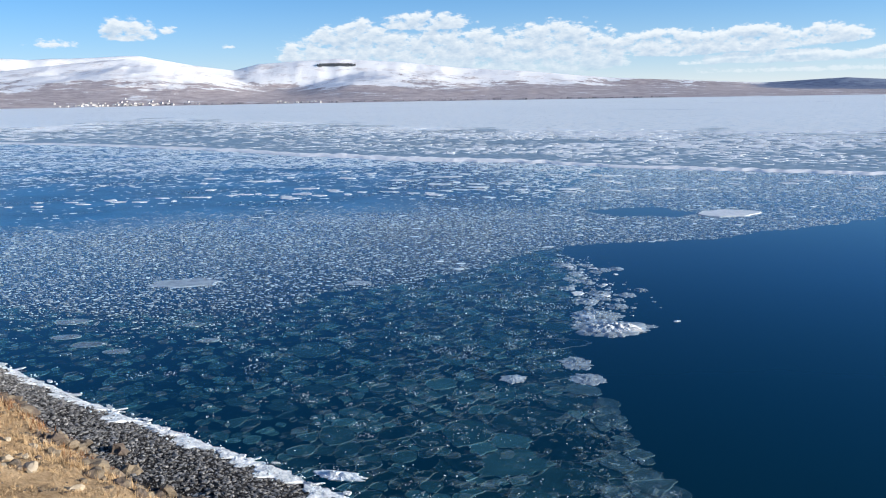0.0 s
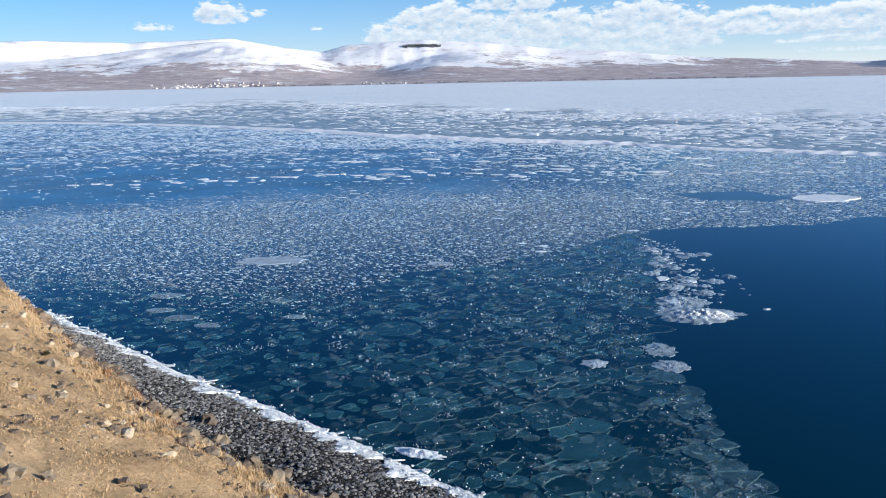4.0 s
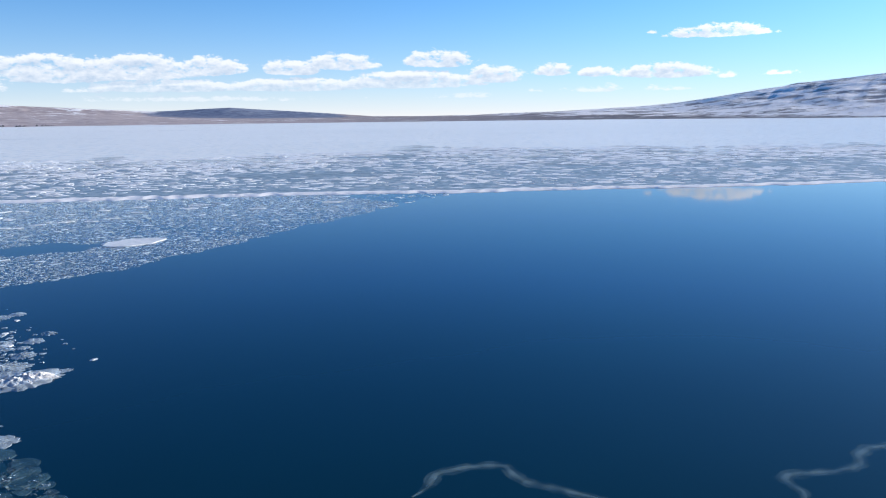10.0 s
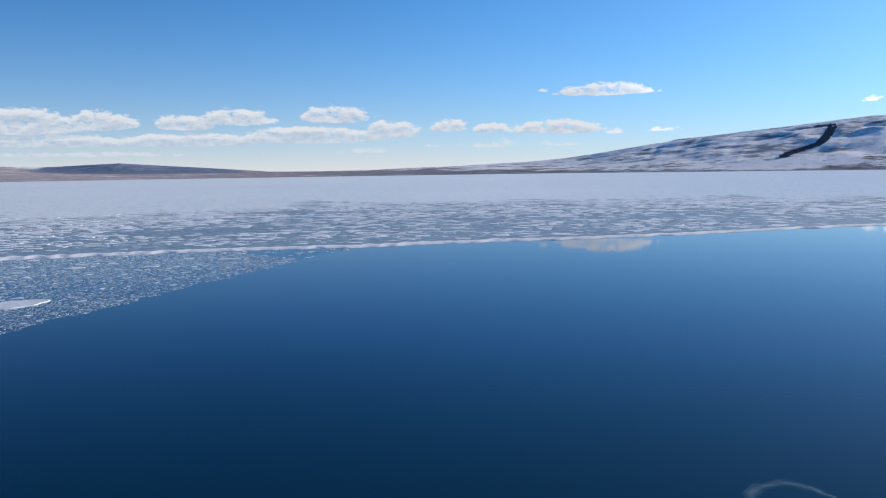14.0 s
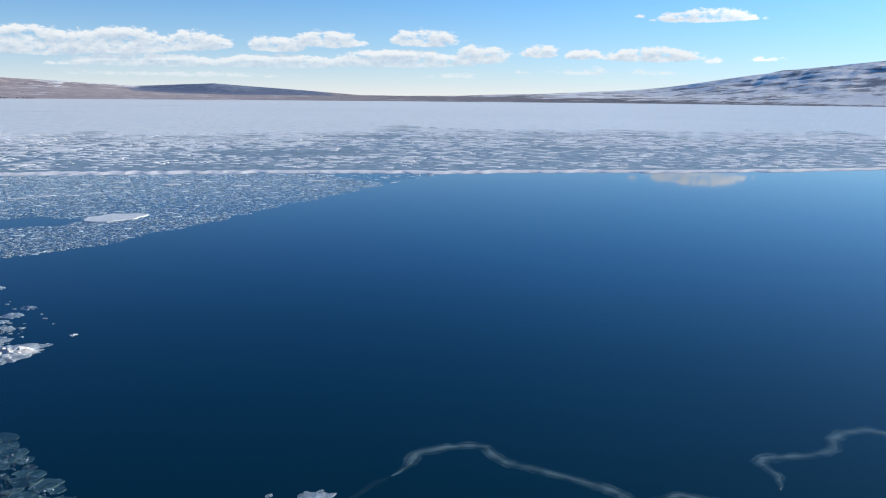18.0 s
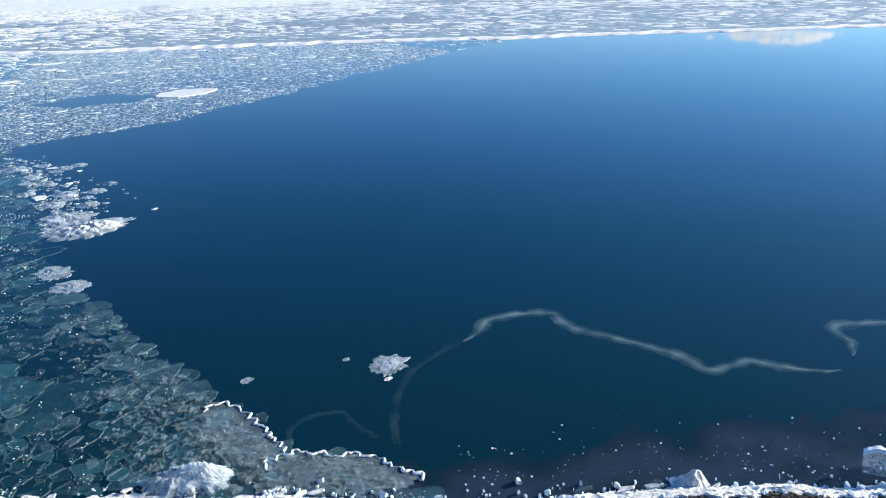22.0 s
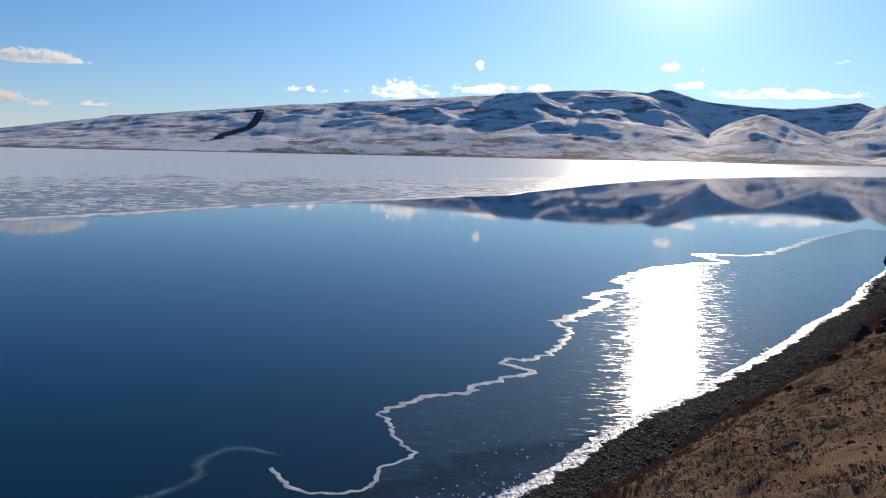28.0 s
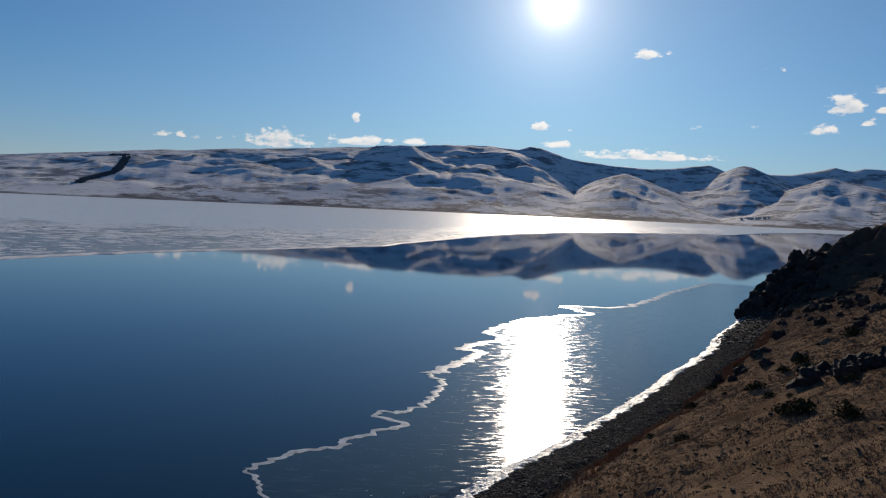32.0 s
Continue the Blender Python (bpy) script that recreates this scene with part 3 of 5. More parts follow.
def zone(x, y):
    """Which ice covers this spot of the lake: 'floes', 'brash', 'blue', 'water' or 'land'."""
    u, v = to_uv(x, y)
    if v < shore_v(u) + 0.3:
        return "land"
    wob = 1.1 * noise.noise(Vector((x * 0.25, y * 0.25, 0)))
    if y < 96.6 and x > lerp_table(y, EDGE_Y, EDGE_X) + wob:
        return "water"
    if y >= 96.6 and x > 14.3 and y < lerp_table(x, LEAD_X, LEAD_Y) + 2 * wob:
        return "water"
    az, r = bearing(x, y)
    if r > ridge_r(az) - 3 or x > 140:
        return "sheet"
    pool = ((x - 30.3) / 7.5) ** 2 + ((y - 125.5 + (x - 30.3) * 0.2) / 4.8) ** 2
    if pool + 0.8 * wob < 1:
        return "water"
    if r < lerp_table(az, BRASH_AZ, BRASH_R) + 3.0 * noise.noise(Vector((x * 0.12, y * 0.12, 5))):
        return "floes"
    if r < lerp_table(az, BLUE_AZ, BLUE_R) + 6 * noise.noise(Vector((x * 0.05, y * 0.05, 9))):
        return "brash"
    return "blue"


# ---- the lake and its shores ----
rings = [0, 12, 25, 50, 100, 200, 400, 800, 1600, 3000, 4200, 4700]
sheet = [[(*on_ring(a * 4.0, r), 0.0) for a in range(91)] for r in rings[1:]]
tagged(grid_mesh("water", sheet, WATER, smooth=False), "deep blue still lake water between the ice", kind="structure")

rows = []
AZS = [-48 + 0.4 * i for i in range(int((150 + 48) / 0.4) + 1)]
for k in (0.0, 0.002, 0.01, 0.04, 0.12, 0.3, 0.6, 1.0):
    row = []
    for az in AZS:
        r0 = ridge_r(az)
        r = r0 + (3250 - r0) * k
        row.append((*on_ring(az, r), 0.02 if k == 0.0 else 0.14))
    rows.append(row)
rows.insert(0, [(x, y, -0.2) for x, y, z in rows[0]])
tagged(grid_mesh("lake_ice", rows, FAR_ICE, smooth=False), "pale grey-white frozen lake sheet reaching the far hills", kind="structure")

# rougher, darker ice between the smooth sheet and its rim
rows, steps = [], [0.0, 0.06, 0.12, 0.2, 0.3, 0.4, 0.55, 0.7, 0.85, 1.0]
for q in steps:
    row = []
    for az in [-46 + 0.15 * j for j in range(int((112 + 46) / 0.15) + 1)]:
        r0 = ridge_r(az)
        r1 = lerp_table(az, SMOOTH_AZ, SMOOTH_R) * (1 + 0.16 * noise.noise(Vector((az * 0.25, 5, 0))) + 0.08 * noise.noise(Vector((az * 1.3, 5, 0))))
        r1 = r0 + max(60.0, ((r1 if az < 85 else r0 + 60) - r0) * 1.5)
        row.append((*on_ring(az, r0 + 1 + (r1 - r0) * q), 0.15))
    rows.append(row)
rim_ice = tagged(grid_mesh("rim_ice", rows, RIM_SHEET, smooth=False), "blue-grey rougher ice near the sheet's rim", kind="structure")
fade = rim_ice.data.attributes.new("fade", "FLOAT", "POINT")
fade.data.foreach_set("value", np.repeat(np.array(steps, dtype=np.float32), len(rows[0])))

# pressure ridge along the rim of the sheet
rows = []
for i in range(9):
    row = []
    for az in [-46 + 0.12 * j for j in range(int((117 + 46) / 0.12) + 1)]:
        r0 = ridge_r(az)
        wide = (21.0 - 13.0 * smooth01((az + 4) / 18)) * (0.7 + 0.6 * abs(noise.noise(Vector((az * 0.8, 2, 1)))))
        q = i / 8.0
        high = (0.34 - 0.12 * smooth01((az + 4) / 18)) * math.sin(math.pi * q) ** 0.7 * (0.55 + 0.9 * abs(noise.noise(Vector((az * 1.7, q * 3, 0)))))
        row.append((*on_ring(az, r0 - 3.0 + wide * q), 0.16 * min(1.0, q * 2.5) + high))
    rows.append(row)
tagged(grid_mesh("pressure_ridge", rows, DRIFT, smooth=False), "low white pressure ridge along the ice sheet's rim", kind="structure")


# ---- land ----
def spur(u, d):
    """The rocky spur that closes the beach."""
    along = math.exp(-((u - 172 - 0.25 * d) / 15.0) ** 2) if u < 172 + 0.25 * d else math.exp(-((u - 172 - 0.25 * d) / 40.0) ** 2)
    return along * (9.0 * min(1.0, max(0.0, (d - 0.5) / 4.0)) + 1.0 * min(1.0, max(0.0, (d - 6) / 8.0)))


def beach_width(u):
    return 4.6 + 1.7 * smooth01((u - 22) / 25) * smooth01((172 - u) / 30) + 1.8 * smooth01((u + 46) / 16) * smooth01((2 - u) / 12)


def land_z(u, d):
    if d < 0:
        return max(-6.0, 0.30 * d - 0.05)
    wide = beach_width(u)
    beach = 1.25 * min(d, wide) / wide + 0.18 * math.sin(min(d, wide) / wide * math.pi)
    if d <= wide:
        z = beach
    else:
        e = d - wide
        z = beach + 0.46 * (wide - 4.6) * (1 - math.exp(-e / 6.0)) + 0.46 * e - 0.0008 * e * e * (e < 150) + 0.35 * (1 - math.exp(-e / 1.2))
    lump = min(1.0, max(0.0, (d - 3.5) / 4.0))
    z += lump * (0.55 * fbm(u * 0.11, d * 0.11, 2.0) + 0.32 * fbm(u * 0.6, d * 0.6, 5.0) + 0.09 * fbm(u * 1.9, d * 1.9, 8.0))
    knoll = 3.2 * math.exp(-((u + 54) / 7.0) ** 2 - ((d - 8.5) / 4.0) ** 2)
    return z + spur(u, d) * (0.8 + 0.4 * fbm(u * 0.2, d * 0.2, 1.0)) + knoll + 0.03 * fbm(u * 2.0, d * 2.0)


def land_point(u, d, lift=0.0):
    """A spot on the land; d is 0 at the water, 4.6 where the beach ends, then metres more."""
    if d > 0:
        wide = beach_width(u)
        d = d * wide / 4.6 if d < 4.6 else d - 4.6 + wide
    x, y = from_uv(u, shore_v(u) - d)
    return x, y, land_z(u, d) + lift


us = [-260 + 6 * i for i in range(25)] + [-110 + 0.6 * i for i in range(500)] + [190 + 6 * i for i in range(40)]
ds = [-20, -12, -8, -5, -3, -1.5] + [-0.8 + 0.4 * i for i in range(16)] + [5.8 + 0.5 * i for i in range(50)] + [31 + 2 * i for i in range(12)] + [56, 62, 70, 80, 95, 110, 130, 150, 175, 200]
rows = [[land_point(u, d) for u in us] for d in ds]
k0 = ds.index(5.8) - 2
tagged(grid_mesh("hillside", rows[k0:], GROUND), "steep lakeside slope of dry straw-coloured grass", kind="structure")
tagged(grid_mesh("beach", rows[:k0 + 1], SHINGLE), "dark shingle beach between slope and ice", kind="structure")


# ---- far hills ----
BACK_AZ = (-80, -50, -40, -34.3, -31.2, -25.9, -19.5, -16.3, -13.7, -12.1, -6.8, -2.2, 1.6, 5.3, 11.7, 21, 25.8, 31.5, 35.3, 40.6, 44.7, 50.1, 55.1, 60.3, 63, 69.9, 77.4, 85.1, 92.7, 96.5, 98.2, 99, 99.8, 101.7, 104.9, 107.2, 108.7, 110.9, 112, 115.9, 118.4, 119.3, 120, 122, 124.5, 130, 165)
BACK_EL = (2.0, 2.4, 2.5, 2.59, 2.79, 2.6, 2.87, 2.24, 1.91, 2.31, 2.59, 2.25, 1.85, 1.6, 1.02, 0.52, 0.73, 0.36, 0.06, 0.0, 0.17, 0.27, 0.64, 1.16, 1.79, 2.47, 3.11, 3.68, 4.3, 4.2, 4.05, 4.25, 4.15, 3.5, 3.2, 3.05, 3.2, 3.45, 3.0, 2.95, 3.5, 3.3, 3.5, 3.3, 3.1, 2.9, 2.6)
FRONT_AZ = (-80, -34, -28, -24, -19.5, -15, -11, -9, -5, 2, 10, 20, 35, 45, 55, 62, 70, 77, 85, 92.7, 96, 98.5, 99.9, 101.2, 102.5, 104, 105.3, 165)
FRONT_EL = (1.4, 1.5, 1.9, 2.3, 2.80, 1.7, 0.5, 1.0, 1.9, 1.2, 0.7, 0.35, 0.0, 0.1, 0.6, 1.6, 2.40, 3.0, 3.5, 4.28, 4.2, 3.9, 3.4, 2.8, 1.9, 0.75, -0.3, -0.3)
# lower hills before the eastern range: foot, crest, bearings, height angles
KNOLLS = (
    (2740, 3650, (86.5, 87.9, 89.3, 90.8, 93.2, 94.7, 96.6, 99, 102, 103.5), (-0.4, 0.6, 1.5, 2.1, 2.5, 2.2, 1.5, 0.9, 0.2, -0.4)),
    (2720, 3250, (74, 76, 79, 82, 84.5, 86.5), (-0.4, 0.3, 0.9, 1.2, 0.6, -0.4)),
    (2740, 4000, (100.2, 101.4, 102.4, 103.4, 104.8, 105.6, 107.1, 109, 111.2, 113.4), (-0.4, 0.8, 1.6, 2.25, 2.7, 2.8, 2.3, 1.55, 0.6, -0.4)),
    (3200, 4600, (107, 108.3, 110.5, 112.4, 113.3, 114.5, 115.9, 118, 120), (0.4, 1.9, 2.5, 3.3, 3.5, 3.0, 2.5, 1.0, -0.4)),
    (2740, 4150, (111.0, 111.6, 113.8, 115.9, 118, 119, 121, 124.5, 130, 165), (-0.4, 0.3, 1.15, 2.1, 2.85, 2.6, 2.3, 1.3, 0.8, 0.8)))
ROUND_AZ = (-80, 48, 68, 80, 88, 94, 100, 165)
ROUND = (1.0, 1.0, 0.9, 0.8, 0.9, 1.05, 1.1, 1.0)
R_SHORE, R_FRONT, R_BACK = 3000.0, 4640.0, 4840.0


def hill_z(az, r):
    front = 18 + R_FRONT * math.tan(radians(sum(lerp_table(az + k * 0.9, FRONT_AZ, FRONT_EL) for k in (-2, -1, 0, 1, 2)) / 5))
    back = 18 + R_BACK * math.tan(radians(lerp_table(az, BACK_AZ, BACK_EL)))
    foot = R_SHORE - 300.0 * smooth01((az - 52) / 18)
    if r < foot:
        return 0.16 - (foot - r) * 0.02
    swell = sum(lerp_table(az + k * 0.8, ROUND_AZ, ROUND) for k in (-2, -1, 0, 1, 2)) / 5
    rise = max(0.0, (r - foot) / (R_FRONT - foot))
    a = front * (0.8 * min(1.0, rise) ** swell + 0.2 * smooth01(rise)) if r < R_FRONT else front * (1 - 0.6 * smooth01((r - R_FRONT) / 120.0))
    even = max(0.0, (r - foot) / (R_BACK - foot)) if 62 < az < 99.5 else 0.0
    even *= smooth01((az - 62) / 6) * smooth01((99.5 - az) / 3)
    b = back * max(even, smooth01((r - R_FRONT + 500) / (R_BACK - R_FRONT + 500)) ** 1.2) if r < R_BACK else back * (1 - 0.3 * (r - R_BACK) / 200)
    z, crest = (a, R_FRONT) if a > b else (b, R_BACK)
    knoll = 0.0
    for foot_r, top_r, azs_, els_ in KNOLLS:
        if azs_[0] < az < azs_[-1]:
            top = max(0.0, 18 + top_r * math.tan(radians(sum(lerp_table(az + k * 0.3, azs_, els_) for k in (-1, 0, 1)) / 3)))
            q = (r - foot_r) / (top_r - foot_r)
            c = 0.0 if q <= 0 else top * q if q < 1 else top * (1 - 0.7 * smooth01((q - 1) * 3))
            if c > z:
                z, crest, knoll = c, top_r, 1.0
    x, y = on_ring(az, r)
    ribs = 1 - 2 * abs(noise.noise(Vector((az * (0.42 if az < 60 else 0.3) + 0.0012 * (r - 3000), r * 0.0003, 8)))) - 2 * abs(noise.noise(Vector((az * 1.1 - 0.001 * (r - 3000), r * 0.0005, 2)))) * 0.5
    ruffle = 0.7 + 0.45 * smooth01((az - 30) / 40)
    gully = fbm(x * 0.0014, y * 0.0014, 1.0, 5)
    folds = 1 - 2 * abs(fbm(x * 0.0015 + 5, y * 0.0015, 3.0, 3))
    east_side = smooth01((az - 55) / 10)
    calm = smooth01((r - foot) / 400) * (1 - 0.85 * smooth01(1 - abs(r - crest) / (200.0 + 350.0 * east_side)))
    return max(0.2, z + calm * z * (ruffle * (0.13 * gully + 0.14 * folds) - (0.04 + 0.14 * ruffle) * (1 - east_side) - 0.05 * east_side + 0.05 * east_side * fbm(x * 0.005, y * 0.005, 6.0, 4) + (0.022 if az < 60 else 0.06 + 0.07 * knoll) * (ribs - 0.6)))


radii = [2600, 2680, 2700] + [2700 + 27 * i for i in range(1, 79)] + [4840, 4870, 4920]
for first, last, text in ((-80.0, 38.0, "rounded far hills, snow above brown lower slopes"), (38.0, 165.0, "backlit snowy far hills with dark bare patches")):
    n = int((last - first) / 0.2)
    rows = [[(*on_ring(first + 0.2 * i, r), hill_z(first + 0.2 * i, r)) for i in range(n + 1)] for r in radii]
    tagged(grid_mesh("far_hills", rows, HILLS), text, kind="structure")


# ---- ice on the lake ----
def scatter(rng, box, radius, tries, inside):
    """Points that keep their own distance, denser where radius is small."""
    x0, y0, x1, y1 = box
    cell, grid_, out = 1.2, {}, []
    for _ in range(tries):
        x, y = rng.uniform(x0, x1), rng.uniform(y0, y1)
        if not inside(x, y):
            continue
        r = radius(x, y, rng)
        i, j = int(x // cell), int(y // cell)
        if all((x - a) ** 2 + (y - b) ** 2 > (0.5 * (r + c)) ** 2 for m in range(i - 3, i + 4) for n in range(j - 3, j + 4) for a, b, c in grid_.get((m, n), ())):
            grid_.setdefault((i, j), []).append((x, y, r))
            out.append((x, y, r))
    return out


def cells(points, gap):
    """Floes jammed against each other: each point's share of the surface, cut by its neighbours, less a gap."""
    size, grid_ = 3.0, {}
    for p in points:
        grid_.setdefault((int(p[0] // size), int(p[1] // size)), []).append(p)
    out = []
    for x, y, r in points:
        ring = [(1.15 * r * math.cos(a * math.pi / 6), 1.15 * r * math.sin(a * math.pi / 6)) for a in range(12)]
        i, j = int(x // size), int(y // size)
        for m in range(i - 2, i + 3):
            for n in range(j - 2, j + 3):
                for a, b, c in grid_.get((m, n), ()):
                    dx, dy = a - x, b - y
                    dist = math.hypot(dx, dy)
                    if dist < 1e-6 or dist > 1.9 * (r + c):
                        continue
                    nx, ny = dx / dist, dy / dist
                    lim = dist * r / (r + c) - gap
                    cut = []
                    for k, p in enumerate(ring):
                        q = ring[(k + 1) % len(ring)]
                        sp, sq = p[0] * nx + p[1] * ny - lim, q[0] * nx + q[1] * ny - lim
                        if sp <= 0:
                            cut.append(p)
                        if sp * sq < 0:
                            t = sp / (sp - sq)
                            cut.append((p[0] + (q[0] - p[0]) * t, p[1] + (q[1] - p[1]) * t))
                    ring = cut
                    if len(ring) < 3:
                        break
                if len(ring) < 3:
                    break
            if len(ring) < 3:
                break
        if len(ring) >= 3:
            out.append((x, y, r, [(x + px, y + py) for px, py in (ring if y < 41 and x > 0 else soften(ring, 1 + (int(x * 37) % 2)))]))
    return out


def floe_size(x, y, rng):
    near = min(1.0, max(0.0, (x + 24) / 30.0))
    if y < 33:
        near *= 0.2
    return rng.choice((0.5, 0.7, 0.9, 1.3, 1.8)) * (0.55 + 0.35 * near) * (1.6 if rng.random() < 0.2 * near else 1.0)


rng = random.Random(11)
seeds = [(4.6, 43.6, 3.6), (6.6, 40.2, 3.2), (3.2, 38.5, 3.0), (7.4, 46.5, 2.6), (1.0, 42.0, 2.6), (-9.5, 57.5, 3.4), (-5.0, 58.0, 3.0), (4.4, 50.7, 2.3), (5.6, 36.2, 2.6)]
spots = scatter(rng, (-62, 20, 15, 98), floe_size, 34000, lambda x, y: zone(x, y) == "floes" and all((x - a) ** 2 + (y - b) ** 2 > (0.5 * c + 0.5) ** 2 for a, b, c in seeds))
jam = cells(seeds + spots, 0.025)
jam = [f for f in jam if not (f[1] < 31.5 and f[0] + 0.5 * f[2] > lerp_table(f[1], EDGE_Y, EDGE_X) - 0.3)]
jam = [f for f in jam if rng.random() < 0.5 + 0.5 * smooth01((f[0] + 26) / 34)]
jam.sort(key=lambda f: math.hypot(f[0] - 6, f[1] - 34))


def ragged(ring, much, seed):
    """The same outline with more points and a broken edge."""
    out = []
    for i, p in enumerate(ring):
        q = ring[(i + 1) % len(ring)]
        n = max(1, int(math.hypot(q[0] - p[0], q[1] - p[1]) / 0.22))
        for t in range(n):
            x, y = p[0] + (q[0] - p[0]) * t / n, p[1] + (q[1] - p[1]) * t / n
            k = 1 + much * noise.noise(Vector((x * 2.6, y * 2.6, seed))) + 0.6 * much * noise.noise(Vector((x * 7, y * 7, seed)))
            out.append((x * k, y * k))
    return out


def floe_parts(x, y, r, ring, wet):
    """The slab and its raised, frosted rim, round the floe's own centre."""
    n = len(ring)
    ring = [(px - x + wet.uniform(-0.02, 0.02) * r, py - y + wet.uniform(-0.02, 0.02) * r) for px, py in ring]
    ring = ragged(ring, 0.2 if y < 41 and x > 0 else 0.1, x + y)
    n = len(ring)
    verts, faces = [], []
    slab(verts, faces, ring, -0.05, 0.03, 0.04)
    edge, quads = [], []
    grow, sink = wet.uniform(0.93, 1.04), wet.uniform(-0.012, 0.018)
    verts = [(a * grow, b * grow, c + sink) for a, b, c in verts]
    ring = [(a * grow, b * grow) for a, b in ring]
    width = min(0.10, 0.03 + 0.02 * r) * wet.uniform(0.6, 1.3)
    for k, z in ((1.0, 0.005), (0.99, 0.055), (1 - width / r * 0.8, 0.05), (1 - width / r * 1.7, 0.033)):
        edge += [(px * k, py * k, z + sink) for px, py in ring]
    for lay in range(3):
        for i in range(n):
            j = (i + 1) % n
            quads.append((lay * n + i, lay * n + j, (lay + 1) * n + j, (lay + 1) * n + i))
    return verts, faces, edge, quads


wet = random.Random(3)
rest_v, rest_f, rim_v, rim_f = [], [], [], []
for k, (x, y, r, ring) in enumerate(jam):
    v, f, e, q = floe_parts(x, y, r, ring, wet)
    if k < 290:
        edge_floe = x > lerp_table(y, EDGE_Y, EDGE_X) - 2.2 + 1.2 * noise.noise(Vector((x * 0.4, y * 0.4, 6)))
        floe = mesh_object("ice_floe", v, f, EDGE_FLOE if edge_floe else FLOE)
        floe.location = (x, y, 0.0)
        size = "large" if r > 1.7 else "small" if r < 0.8 else "middling"
        tagged(floe, f"{size} clear grey-green ice floe jammed among others", "ice floe", "clear floes in the pack")
        mesh_object("rim", e, q, RIM, floe, "raised frosted white rim")
    else:
        a = len(rest_v)
        rest_v += [(p[0] + x, p[1] + y, p[2]) for p in v]
        rest_f += [tuple(i + a for i in t) for t in f]
        if wet.random() < 0.85 - 0.75 * smooth01((x + 16) / 22):
            continue
        a = len(rim_v)
        rim_v += [(p[0] + x, p[1] + y, p[2]) for p in e]
        rim_f += [tuple(i + a for i in t) for t in q]
far_floes = tagged(mesh_object("floe_pack", rest_v, rest_f, FLOE), "jammed clear ice floes farther out in the pack", "ice pack", kind="stuff")
mesh_object("rims", rim_v, rim_f, RIM, far_floes, "frosted white rims")

# shards between the floes
verts, faces = [], []
for _ in range(9000):
    x, y = rng.uniform(-60, 14), rng.uniform(21, 97)
    if zone(x, y) != "floes" or (rng.random() < 0.65 - 0.6 * smooth01((x + 20) / 26)):
        continue
    s = rng.choice((0.08, 0.12, 0.16, 0.24, 0.36))
    slab(verts, faces, blob_ring(rng, x, y, s * rng.uniform(0.9, 1.8), s, rng.uniform(0, 3), 6, 0.4), 0.0, rng.uniform(0.03, 0.075), 0.1, (rng.uniform(-0.06, 0.06), rng.uniform(-0.06, 0.06)))
tagged(mesh_object("ice_shards", verts, faces, RIM), "clear shards of ice between and over the floes", "ice shards", kind="stuff")

# splinters of ice strewn over the floes
verts, faces = [], []
for _ in range(90000):
    x, y = rng.uniform(-62, 14), rng.uniform(21, 98)
    if zone(x, y) != "floes":
        continue
    near = 0.05 + 1.6 * max(0.0, noise.noise(Vector((x * 0.9, y * 0.9, 2))) + 0.25 * noise.noise(Vector((x * 0.15, y * 0.15, 4))) - 0.26)
    near *= (0.18 + 0.82 * smooth01((x + 24) / 30)) * (1 - 0.6 * smooth01((y - 55) / 20))
    if rng.random() > near:
        continue
    s = rng.choice((0.009, 0.012, 0.015, 0.022, 0.04)) * (0.6 + math.hypot(x, y) / 60)
    slab(verts, faces, blob_ring(rng, x, y, s, s * rng.uniform(0.4, 0.9), rng.uniform(0, 3), 5, 0.35), 0.03, 0.04 + s * rng.uniform(0.2, 0.5), 0.25, (rng.uniform(-0.3, 0.3), rng.uniform(-0.3, 0.3)))
for x0, y0, r0, ring in jam:
    if r0 < 0.45 or rng.random() > 0.2 * smooth01((x0 + 34) / 24):
        continue
    for k in range(int(26 * r0)):
        x, y = x0 + rng.gauss(0, 0.33) * r0, y0 + rng.gauss(0, 0.33) * r0
        s = rng.choice((0.01, 0.014, 0.02, 0.03)) * (0.5 + math.hypot(x, y) / 60)
        slab(verts, faces, blob_ring(rng, x, y, s, s * rng.uniform(0.4, 0.9), rng.uniform(0, 3), 5, 0.35), 0.03, 0.04 + s * rng.uniform(0.2, 0.5), 0.25)
tagged(mesh_object("ice_splinters", verts, faces, CHIP), "small white ice splinters strewn over the dark floes", "ice splinters", kind="stuff")

